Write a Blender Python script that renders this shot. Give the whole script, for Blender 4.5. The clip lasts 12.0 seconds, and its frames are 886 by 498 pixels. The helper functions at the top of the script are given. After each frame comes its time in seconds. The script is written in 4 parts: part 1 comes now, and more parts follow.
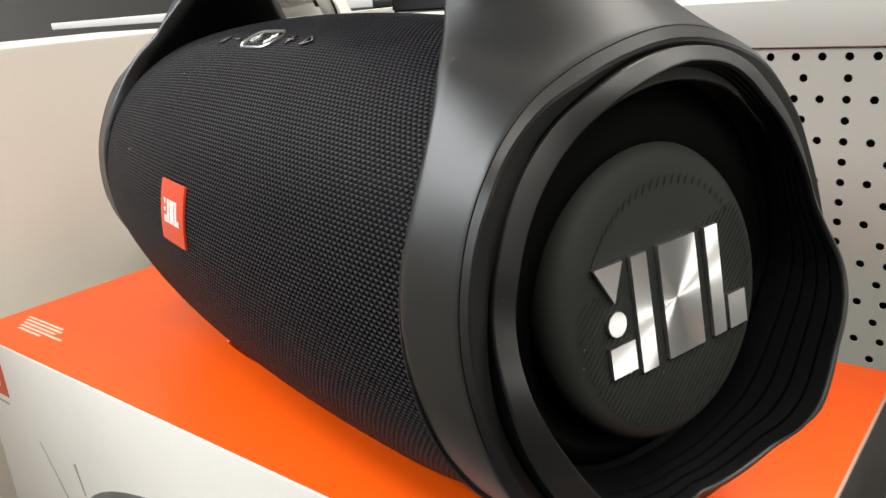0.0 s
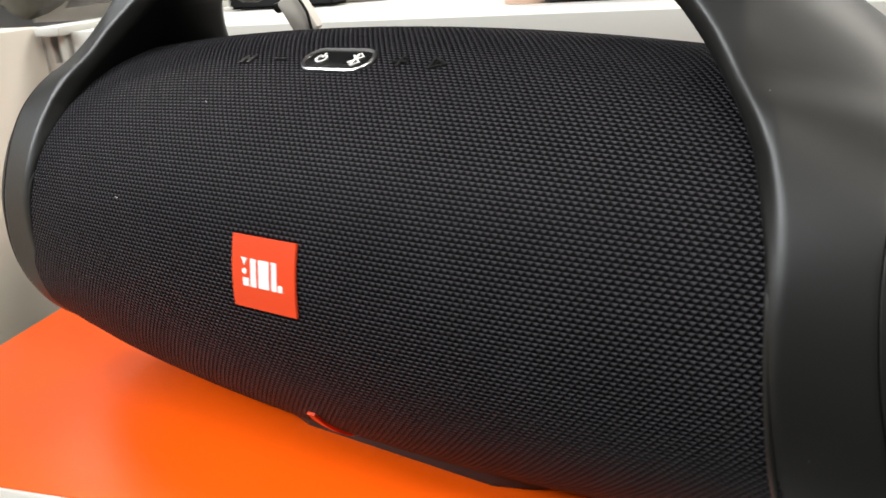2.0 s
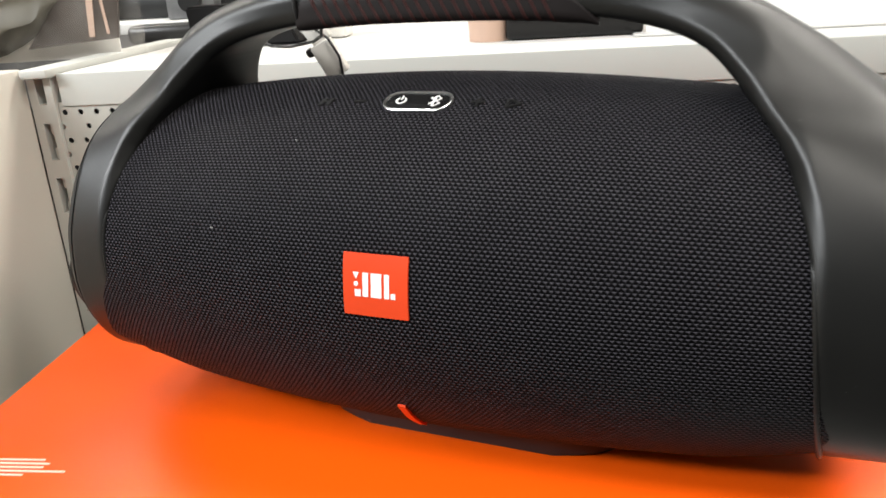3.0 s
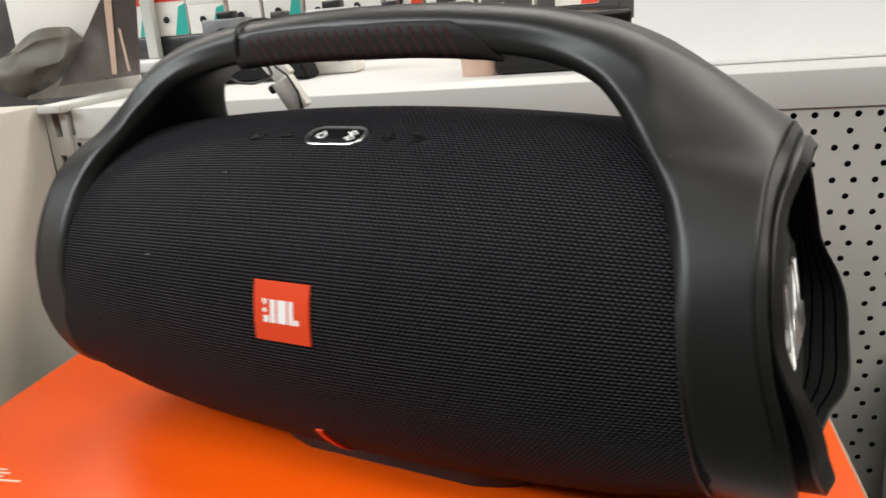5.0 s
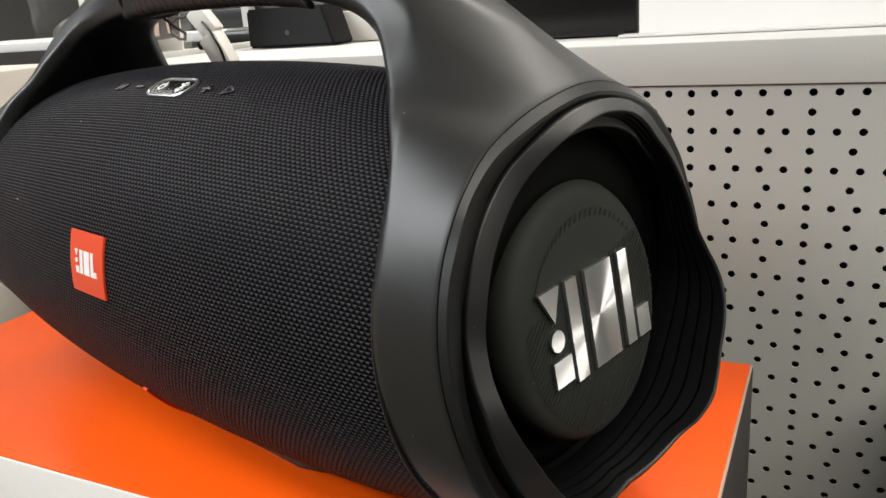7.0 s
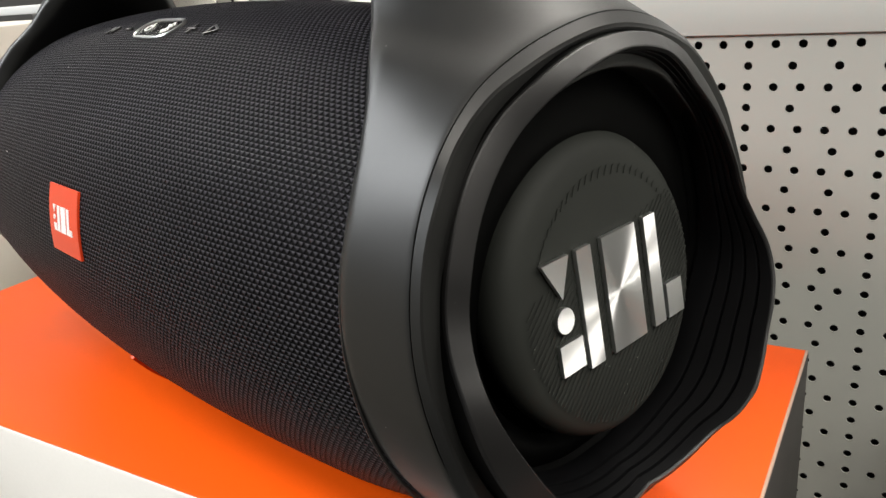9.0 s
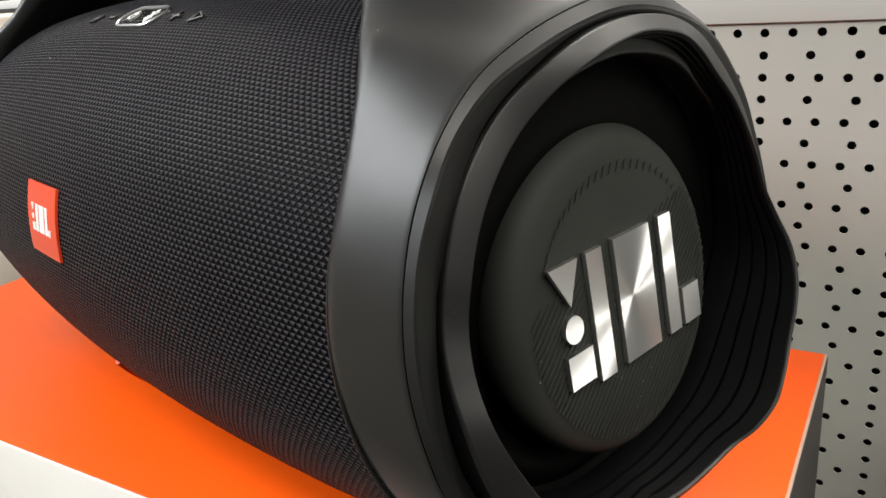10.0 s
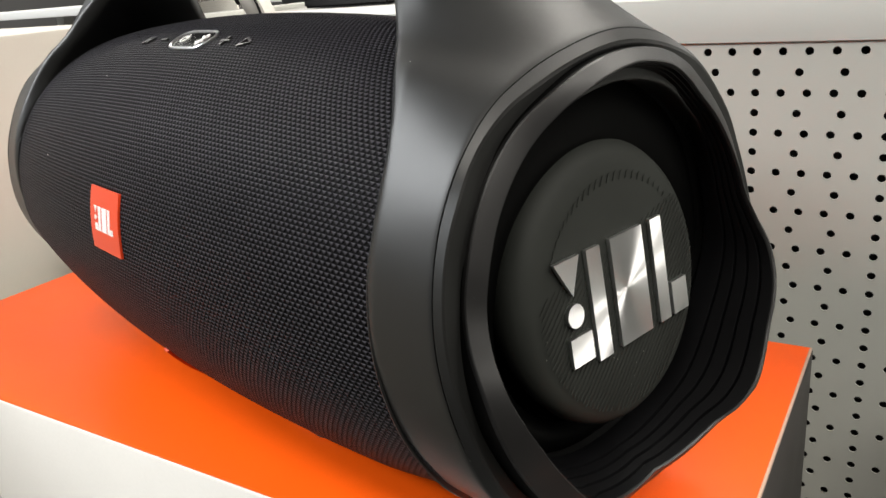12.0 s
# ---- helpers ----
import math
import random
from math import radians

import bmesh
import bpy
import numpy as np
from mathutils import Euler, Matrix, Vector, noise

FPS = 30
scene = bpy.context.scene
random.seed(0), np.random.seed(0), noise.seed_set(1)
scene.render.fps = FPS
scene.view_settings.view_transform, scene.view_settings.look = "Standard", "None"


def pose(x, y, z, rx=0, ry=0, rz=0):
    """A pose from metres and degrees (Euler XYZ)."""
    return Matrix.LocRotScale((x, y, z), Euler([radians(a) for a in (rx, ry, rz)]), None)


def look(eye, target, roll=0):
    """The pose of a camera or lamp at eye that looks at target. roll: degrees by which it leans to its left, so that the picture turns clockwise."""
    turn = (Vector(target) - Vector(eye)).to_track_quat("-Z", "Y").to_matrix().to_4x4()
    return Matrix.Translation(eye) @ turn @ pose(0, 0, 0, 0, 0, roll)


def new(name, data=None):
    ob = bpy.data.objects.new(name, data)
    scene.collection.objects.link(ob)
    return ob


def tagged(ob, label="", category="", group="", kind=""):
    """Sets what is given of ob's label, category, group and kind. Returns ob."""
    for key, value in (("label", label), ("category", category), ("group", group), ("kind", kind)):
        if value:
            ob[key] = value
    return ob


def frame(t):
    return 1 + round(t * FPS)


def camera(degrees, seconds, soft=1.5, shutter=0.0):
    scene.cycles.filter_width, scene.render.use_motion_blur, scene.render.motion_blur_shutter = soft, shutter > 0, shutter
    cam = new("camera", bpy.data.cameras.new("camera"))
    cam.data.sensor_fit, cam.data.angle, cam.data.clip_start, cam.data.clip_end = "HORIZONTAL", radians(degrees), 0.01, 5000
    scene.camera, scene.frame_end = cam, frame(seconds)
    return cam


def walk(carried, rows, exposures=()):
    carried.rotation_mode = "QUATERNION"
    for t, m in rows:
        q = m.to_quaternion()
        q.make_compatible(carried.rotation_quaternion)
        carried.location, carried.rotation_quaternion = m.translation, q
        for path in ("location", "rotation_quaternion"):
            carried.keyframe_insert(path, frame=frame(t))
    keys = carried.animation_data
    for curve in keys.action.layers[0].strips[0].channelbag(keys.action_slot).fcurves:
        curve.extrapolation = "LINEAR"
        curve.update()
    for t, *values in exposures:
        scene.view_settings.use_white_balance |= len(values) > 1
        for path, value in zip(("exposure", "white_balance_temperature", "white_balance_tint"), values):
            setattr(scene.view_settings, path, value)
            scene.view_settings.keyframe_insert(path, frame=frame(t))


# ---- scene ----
SECONDS = 12.0
cam = camera(58.35, SECONDS, soft=1.5, shutter=0.5)
# seconds, x, y, z in metres, and the turn in degrees
ROWS = [
    (0.0, 0.3400, -0.1934, 1.2102, 71.77, 4.64, 38.28),
    (0.5, 0.3472, -0.1997, 1.2073, 72.11, 4.79, 38.86),
    (1.0, 0.3329, -0.2132, 1.2096, 72.00, 4.80, 38.70),
    (1.2, 0.3033, -0.2168, 1.2157, 71.08, 4.57, 37.58),
    (1.5, 0.2343, -0.2211, 1.2223, 70.16, 2.83, 30.46),
    (2.0, 0.1555, -0.2481, 1.2355, 69.09, 3.54, 15.73),
    (2.5, 0.0918, -0.2908, 1.2464, 69.01, 3.99, 9.11),
    (3.0, 0.0783, -0.3260, 1.2578, 70.16, 3.45, 6.40),
    (3.2, 0.0774, -0.3327, 1.2637, 70.22, 3.56, 5.62),
    (4.8, 0.1410, -0.3351, 1.2612, 72.62, 4.32, 10.88),
    (5.0, 0.1638, -0.3218, 1.2553, 72.74, 4.38, 12.19),
    (5.5, 0.2412, -0.2841, 1.2429, 73.32, 4.08, 17.13),
    (6.0, 0.2870, -0.2714, 1.2326, 73.47, 4.56, 23.51),
    (6.5, 0.3121, -0.2540, 1.2302, 72.93, 4.20, 24.91),
    (8.5, 0.3229, -0.1956, 1.2080, 71.16, 4.21, 29.53),
    (9.0, 0.3187, -0.1899, 1.2084, 70.68, 4.29, 30.08),
    (9.5, 0.3196, -0.1840, 1.2053, 70.72, 4.44, 30.19),
    (10.0, 0.3104, -0.1723, 1.2040, 70.31, 4.47, 30.38),
    (10.5, 0.3079, -0.1673, 1.1997, 70.47, 4.56, 30.77),
    (11.0, 0.3150, -0.1738, 1.2054, 70.07, 4.48, 31.07),
    (11.5, 0.3219, -0.1901, 1.2109, 70.23, 4.44, 31.13),
    (12.0, 0.3270, -0.2062, 1.2151, 70.71, 4.46, 31.15),
]
# the film's own exposure: seconds, stops
EXPOSURES = [(0.0, -0.02), (1.5, -0.03), (2.5, 0.14), (3.2, 0.02), (4.8, -0.42), (5.5, -0.40), (6.7, -0.28), (8.3, -0.10), (9.5, 0.0), (12.0, 0.0)]
walk(cam, [(t, pose(x, y, z, rx, ry, rz)) for t, x, y, z, rx, ry, rz in ROWS], EXPOSURES)

# ---- world and lamps ----
world = bpy.data.worlds.new("world")
scene.world = world
world.use_nodes = True
world.node_tree.nodes["Background"].inputs[0].default_value = (1.0, 0.95, 0.88, 1)
world.node_tree.nodes["Background"].inputs[1].default_value = 0.02


def area_lamp(name, x, y, z, sx, sy, watts, colour, aim=(0, 0, -1)):
    lamp = bpy.data.lights.new(name, "AREA")
    lamp.shape, lamp.size, lamp.size_y, lamp.energy, lamp.color = "RECTANGLE", sx, sy, watts, colour
    ob = new(name, lamp)
    ob.matrix_world = look((x, y, z), (x + aim[0], y + aim[1] + 1e-4, z + aim[2]))
    return ob


# rows of fluorescent strips under the store's ceiling
WARM = (1.0, 0.955, 0.88)
COOL = (0.945, 0.975, 0.99)
LAMPS = [(-3.6, -1.9, 130, COOL), (-2.0, -1.9, 120, COOL), (-2.9, -0.8, 100, COOL), (1.5, -1.3, 66, WARM), (2.7, -0.1, 70, WARM), (-2.5, 1.7, 60, WARM), (0.3, 1.5, 66, WARM), (2.6, 1.7, 62, WARM)]

# ---- materials ----


def mat(name, colour, rough=0.5, metal=0.0, spec=0.5):
    m = bpy.data.materials.new(name)
    m.use_nodes = True
    b = m.node_tree.nodes["Principled BSDF"]
    b.inputs["Base Color"].default_value = (*colour, 1)
    b.inputs["Roughness"].default_value = rough
    b.inputs["Metallic"].default_value = metal
    b.inputs["Specular IOR Level"].default_value = spec
    return m


class Net:
    """Short hand for wiring the nodes of one material."""

    def __init__(self, m):
        self.m, self.t = m, m.node_tree
        self.bsdf = self.t.nodes["Principled BSDF"]

    def add(self, kind):
        return self.t.nodes.new(kind)

    def mix(self, blend="MIX"):
        n = self.add("ShaderNodeMix")
        n.data_type, n.blend_type = "RGBA", blend
        return n

    def link(self, a, b):
        self.t.links.new(a, b)

    def math(self, op, a, b=None, c=None, clamp=False):
        n = self.add("ShaderNodeMath")
        n.operation, n.use_clamp = op, clamp
        for i, v in enumerate((a, b, c)):
            if v is None:
                continue
            if isinstance(v, (int, float)):
                n.inputs[i].default_value = v
            else:
                self.link(v, n.inputs[i])
        return n.outputs[0]

    def coords(self, out="Object"):
        return self.add("ShaderNodeTexCoord").outputs[out]

    def noise(self, scale, detail=3.0, rough=0.55, vec=None):
        n = self.add("ShaderNodeTexNoise")
        n.inputs["Scale"].default_value = scale
        n.inputs["Detail"].default_value = detail
        n.inputs["Roughness"].default_value = rough
        self.link(vec or self.coords(), n.inputs["Vector"])
        return n.outputs["Fac"]

    def ramp(self, fac, stops):
        n = self.add("ShaderNodeValToRGB")
        e = n.color_ramp.elements
        while len(e) < len(stops):
            e.new(0.5)
        for k, (p, c) in enumerate(stops):
            e[k].position, e[k].color = p, (*c, 1) if len(c) == 3 else c
        self.link(fac, n.inputs[0])
        return n.outputs[0]

    def span(self, fac, lo, hi):
        n = self.add("ShaderNodeMapRange")
        n.inputs["To Min"].default_value, n.inputs["To Max"].default_value = lo, hi
        self.link(fac, n.inputs["Value"])
        return n.outputs[0]

    def bump(self, height, strength=0.2, distance=0.001):
        n = self.add("ShaderNodeBump")
        n.inputs["Strength"].default_value, n.inputs["Distance"].default_value = strength, distance
        self.link(height, n.inputs["Height"])
        self.link(n.outputs[0], self.bsdf.inputs["Normal"])

    def put(self, socket, name):
        self.link(socket, self.bsdf.inputs[name])


def worn(name, colour, rough, spread=0.12, grain=900, relief=0.06, stain=14, metal=0.0, spec=0.5, dist=0.0004):
    """A surface with two scales of variation: broad stains and fine grain."""
    m = mat(name, colour, rough, metal, spec)
    n = Net(m)
    broad, fine = n.noise(stain, 4), n.noise(grain, 2)
    lo = tuple(c * (1 - spread) for c in colour)
    hi = tuple(min(1, c * (1 + spread)) for c in colour)
    n.put(n.ramp(n.math("ADD", n.math("MULTIPLY", broad, 0.7), n.math("MULTIPLY", fine, 0.3)), [(0.3, lo), (0.7, hi)]), "Base Color")
    n.put(n.span(broad, rough - 0.07, rough + 0.07), "Roughness")
    n.bump(fine, relief, dist)
    return m


def weave_material():
    m = mat("black woven grille cloth with painted pit shade", (0.02, 0.02, 0.022), 0.5, 0, 0.04)
    n = Net(m)
    uv = n.add("ShaderNodeSeparateXYZ")
    n.link(n.coords("UV"), uv.inputs[0])
    row = n.math("DIVIDE", uv.outputs[1], 0.00190)
    odd = n.math("MULTIPLY", n.math("MODULO", n.math("ADD", n.math("FLOOR", row), 400.0), 2.0), 0.5)
    x = n.math("SUBTRACT", n.math("FRACT", n.math("ADD", n.math("DIVIDE", uv.outputs[0], 0.0028), odd)), 0.5)
    y = n.math("SUBTRACT", n.math("FRACT", row), 0.5)
    # each row alternates raised triangular loops, points down, with pits painted shade-dark
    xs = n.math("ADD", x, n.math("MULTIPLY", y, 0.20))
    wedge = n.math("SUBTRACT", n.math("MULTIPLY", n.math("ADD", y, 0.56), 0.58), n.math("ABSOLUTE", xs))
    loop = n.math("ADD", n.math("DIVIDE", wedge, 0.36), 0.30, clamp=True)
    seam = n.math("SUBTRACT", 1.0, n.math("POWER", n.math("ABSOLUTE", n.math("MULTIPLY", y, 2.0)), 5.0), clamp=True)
    # loop tops rise and turn paler, as if lit from above
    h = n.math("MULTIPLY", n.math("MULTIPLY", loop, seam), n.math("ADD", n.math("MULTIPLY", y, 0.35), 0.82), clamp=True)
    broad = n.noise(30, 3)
    # base colour follows height, so pit shade and lit tops are painted in
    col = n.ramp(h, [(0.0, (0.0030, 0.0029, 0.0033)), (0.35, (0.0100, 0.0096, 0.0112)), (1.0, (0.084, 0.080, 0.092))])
    mix = n.mix("MULTIPLY")
    mix.inputs["Factor"].default_value = 0.5
    n.link(col, mix.inputs[6])
    n.link(n.ramp(broad, [(0.3, (0.75, 0.75, 0.75)), (0.7, (1, 1, 1))]), mix.inputs[7])
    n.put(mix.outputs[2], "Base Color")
    n.bump(h, 1.0, 0.0010)
    return m


def dusty_plastic(name, colour, rough, spec=0.5):
    """Matte moulded plastic with fine grain and a few specks of dust."""
    m = mat(name, colour, rough, 0, spec)
    n = Net(m)
    fine, broad = n.noise(2600, 2), n.noise(18, 4)
    v = n.add("ShaderNodeTexVoronoi")
    v.inputs["Scale"].default_value = 330
    n.link(n.coords(), v.inputs["Vector"])
    near = n.math("LESS_THAN", v.outputs["Distance"], 0.055)
    some = n.math("GREATER_THAN", n.noise(24, 2), 0.62)
    speck = n.math("MULTIPLY", near, some)
    mix = n.mix()
    n.link(speck, mix.inputs["Factor"])
    n.link(n.ramp(broad, [(0.3, tuple(c * 0.85 for c in colour)), (0.7, tuple(c * 1.15 for c in colour))]), mix.inputs[6])
    mix.inputs[7].default_value = (0.35, 0.34, 0.32, 1)
    n.put(mix.outputs[2], "Base Color")
    n.put(n.span(broad, rough - 0.05, rough + 0.05), "Roughness")
    n.bump(fine, 0.12, 0.0002)
    return m


M_CLOTH = weave_material()
M_SHELL = dusty_plastic("dark grey matte moulded plastic", (0.0050, 0.0052, 0.0048), 0.41, 0.50)
M_RIM = dusty_plastic("black rubbery plastic", (0.0054, 0.0051, 0.0050), 0.43, 0.54)
# darker than the bumper's black: shade of gap and roll is in the colour
M_DEEP_SHADE = worn("black plastic darkened by recess shade", (0.0014, 0.0014, 0.0014), 0.5, 0.15, spec=0.07)
# the bumper's rubber again, darkened to carry the well's shade
M_WELL_SHADE = worn("black ribbed rubber, shade-darkened", (0.0026, 0.0026, 0.0030), 0.50, 0.2, spec=0.11)
M_DISC = dusty_plastic("soft black rubber membrane", (0.0230, 0.0248, 0.0220), 0.62, 0.15)
M_RED = worn("orange-red enamelled badge", (0.70, 0.054, 0.010), 0.35, 0.05, spec=0.35)
M_WHITE = worn("white print", (0.85, 0.84, 0.82), 0.4, 0.03)
M_PEACH = worn("pale peach print", (0.86, 0.62, 0.50), 0.4, 0.03)
M_SILVER = mat("silver ring", (0.72, 0.72, 0.72), 0.28, 1.0)
M_GLASSY = mat("glossy black button", (0.012, 0.012, 0.012), 0.12)
M_GRIP = worn("dark red-brown rubber", (0.034, 0.0105, 0.0095), 0.6, 0.2, spec=0.2)
M_INLAY = worn("near-black red rubber", (0.0085, 0.0058, 0.0056), 0.55, 0.2, spec=0.25)
M_ORANGE = worn("orange printed card", (0.93, 0.102, 0.002), 0.40, 0.05, stain=9, grain=700, relief=0.05, spec=0.28)
M_CARD = worn("white coated card", (0.80, 0.78, 0.74), 0.45, 0.04, stain=10, grain=500, relief=0.05)
M_DARKCARD = worn("dark grey printed card", (0.024, 0.021, 0.019), 0.5, 0.2, stain=12)
M_GREYPRINT = worn("grey photo print", (0.16, 0.16, 0.16), 0.4, 0.45, stain=30)
M_LINE = worn("pale grey print", (0.45, 0.44, 0.42), 0.4, 0.1)
M_PANEL = worn("beige powder-coated steel", (0.435, 0.436, 0.398), 0.5, 0.05, stain=6, grain=1500, relief=0.08)
M_LIP = worn("off-white powder-coated steel", (0.50, 0.505, 0.47), 0.45, 0.04, stain=5, grain=1500, relief=0.06)
M_WALL = worn("cream laminate", (0.55, 0.515, 0.455), 0.5, 0.05, stain=4, grain=900, relief=0.05)
M_DECK = worn("white laminate", (0.62, 0.61, 0.585), 0.4, 0.03, stain=6)
# near-black in place of the shade behind holes and slots
M_HOLE_SHADE = mat("painted shade behind the panel", (0.012, 0.011, 0.010), 0.8)
M_PAPER = worn("white paper", (0.80, 0.79, 0.77), 0.6, 0.02)
M_BLACK = worn("black satin plastic", (0.014, 0.014, 0.014), 0.35, 0.2)
M_GLOSS = worn("glossy black plastic", (0.006, 0.0055, 0.0055), 0.25, 0.2, spec=0.35)
M_DULL = worn("matte black plastic", (0.006, 0.0055, 0.0055), 0.6, 0.2, spec=0.12)
M_CHALK = worn("white plastic", (0.74, 0.71, 0.66), 0.4, 0.04)
M_TAN = worn("tan card", (0.50, 0.34, 0.26), 0.5, 0.08)
M_PACKRED = worn("red printed card", (0.70, 0.06, 0.03), 0.4, 0.08)
M_TEAL = worn("teal printed card", (0.03, 0.36, 0.30), 0.4, 0.08)
M_GREYGOODS = worn("grey-brown cloth", (0.105, 0.094, 0.070), 0.6, 0.3, stain=30)
M_BROWN = worn("brown card", (0.034, 0.022, 0.015), 0.5, 0.15, stain=20)
M_GREYSTEEL = worn("grey coated steel", (0.045, 0.043, 0.041), 0.5, 0.06, stain=5)
M_FLOOR = worn("grey store floor tile", (0.040, 0.037, 0.035), 0.4, 0.08, stain=2, grain=200)
M_ROOM = worn("pale store wall", (0.14, 0.137, 0.134), 0.7, 0.05, stain=1.5, grain=60)
M_CEIL = worn("white ceiling board", (0.72, 0.72, 0.70), 0.8, 0.04, stain=2, grain=90)
M_LAMPBODY = worn("white enamelled lamp", (0.8, 0.8, 0.8), 0.4, 0.03)


def clear_film():
    m = bpy.data.materials.new("clear crinkled plastic")
    m.use_nodes = True
    n = Net(m)
    n.bsdf.inputs["Base Color"].default_value = (0.80, 0.76, 0.70, 1)
    n.bsdf.inputs["Roughness"].default_value = 0.16
    n.put(n.ramp(n.noise(16, 5), [(0.45, (0.02, 0.02, 0.02)), (0.72, (0.16, 0.16, 0.16))]), "Alpha")
    n.bump(n.noise(30, 3), 0.35, 0.006)
    return m


M_FILM = clear_film()


def brushed():
    m = mat("circular brushed aluminium", (0.93, 0.93, 0.93), 0.46, 1.0)
    n = Net(m)
    n.bsdf.inputs["Anisotropic"].default_value = 0.95
    tan = n.add("ShaderNodeTangent")
    tan.direction_type, tan.axis = "RADIAL", "X"
    n.link(tan.outputs[0], n.bsdf.inputs["Tangent"])
    return m


M_BRUSHED = brushed()

# ---- mesh helpers ----


def part(name, bm, material, parent=None, label="", smooth=True, angle=40):
    """Links a bmesh as one mesh object under a thing or under a part."""
    me = bpy.data.meshes.new(name)
    bmesh.ops.recalc_face_normals(bm, faces=bm.faces)
    if smooth:
        for f in bm.faces:
            f.smooth = True
        for e in bm.edges:
            if len(e.link_faces) == 2 and e.calc_face_angle(0) > radians(angle):
                e.smooth = False
    bm.to_mesh(me)
    bm.free()
    me.materials.append(material)
    ob = new(name, me)
    if parent:
        ob.parent = parent
    return tagged(ob, label) if label else ob


def thing(name, m, label, category, group="", kind=""):
    ob = new(name)
    ob.empty_display_size = 0.05
    ob.matrix_world = m
    return tagged(ob, label, category, group, kind)


def box(bm, x0, x1, y0, y1, z0, z1, bevel=0.0, seg=2):
    """Adds a box, its edges rounded by bevel, to bm."""
    got = bmesh.ops.create_cube(bm, size=1)
    vs = got["verts"]
    for v in vs:
        v.co = Vector((x0 + (v.co.x + 0.5) * (x1 - x0), y0 + (v.co.y + 0.5) * (y1 - y0), z0 + (v.co.z + 0.5) * (z1 - z0)))
    if bevel:
        es = list({e for v in vs for e in v.link_edges})
        bmesh.ops.bevel(bm, geom=es, offset=bevel, segments=seg, profile=0.5, affect="EDGES")
    return bm


def boxed(name, dims, material, parent=None, bevel=0.0, label="", seg=2):
    return part(name, box(bmesh.new(), *dims, bevel, seg), material, parent, label)


def loft(bm, rings, closed_u=True, closed_v=False, caps=False):
    """Skins rows of points."""
    vs = [[bm.verts.new(p) for p in r] for r in rings]
    nr, nc = len(vs), len(vs[0])
    for i in range(nr if closed_v else nr - 1):
        for j in range(nc if closed_u else nc - 1):
            a, b = vs[i], vs[(i + 1) % nr]
            bm.faces.new((a[j], a[(j + 1) % nc], b[(j + 1) % nc], b[j]))
    if caps:
        bm.faces.new(list(reversed(vs[0])))
        bm.faces.new(vs[-1])
    return bm


def tube(bm, pts, r, n=10, caps=True):
    """A round cord along points."""
    pts = [Vector(p) for p in pts]
    rings = []
    side = Vector((0.31, 0.17, 0.93))
    for i, p in enumerate(pts):
        d = (pts[min(i + 1, len(pts) - 1)] - pts[max(i - 1, 0)]).normalized()
        a = d.cross(side).normalized()
        b = d.cross(a)
        rr = r[i] if isinstance(r, (list, tuple)) else r
        rings.append([p + (a * math.cos(t) + b * math.sin(t)) * rr for t in (2 * math.pi * k / n for k in range(n))])
    return loft(bm, rings, caps=caps)


def slab(bm, outline, depth, place):
    """A flat shape with thickness: outline in (a, b), put into space by place(a, b, d)."""
    top = [bm.verts.new(place(a, b, depth)) for a, b in outline]
    low = [bm.verts.new(place(a, b, 0)) for a, b in outline]
    bm.faces.new(top)
    bm.faces.new(list(reversed(low)))
    k = len(outline)
    for i in range(k):
        bm.faces.new((low[i], low[(i + 1) % k], top[(i + 1) % k], top[i]))
    return bm


def curve_at(table, x):
    """A smooth reading of a short table of (x, value) in rising x."""
    xs, ys = [a for a, _ in table], [b for _, b in table]
    if x <= xs[0]:
        return ys[0]
    if x >= xs[-1]:
        return ys[-1]
    i = max(k for k in range(len(xs)) if xs[k] <= x)
    i = min(i, len(xs) - 2)
    h = xs[i + 1] - xs[i]
    s = (x - xs[i]) / h
    m0 = (ys[i + 1] - ys[i - 1]) / (xs[i + 1] - xs[i - 1]) if i > 0 else (ys[i + 1] - ys[i]) / h
    m1 = (ys[i + 2] - ys[i]) / (xs[i + 2] - xs[i]) if i + 2 < len(xs) else (ys[i + 1] - ys[i]) / h
    return (2 * s**3 - 3 * s**2 + 1) * ys[i] + (s**3 - 2 * s**2 + s) * h * m0 + (-2 * s**3 + 3 * s**2) * ys[i + 1] + (s**3 - s**2) * h * m1


def stadium(w, h, n=10, cx=0.0, cy=0.0):
    r, pts = h / 2, []
    for side in (1, -1):
        for k in range(n + 1):
            a = -math.pi / 2 + math.pi * k / n + (0 if side > 0 else math.pi)
            pts.append((cx + side * (w / 2 - r) + r * math.cos(a), cy + r * math.sin(a)))
    return pts


def circle(r, n=24, cx=0.0, cy=0.0):
    return [(cx + r * math.cos(2 * math.pi * k / n), cy + r * math.sin(2 * math.pi * k / n)) for k in range(n)]


# ---- the room ----
BOX_TOP = 1.0
SHELF = 0.70


def structure(ob, label, category):
    return tagged(ob, label, category, kind="structure")


structure(boxed("floor", (-5, 5, -5, 5, -0.1, 0.0), M_FLOOR), "grey tiled floor of the store", "floor")
structure(boxed("ceiling", (-5, 5, -5, 5, 3.2, 3.3), M_CEIL), "white board ceiling of the store", "ceiling")
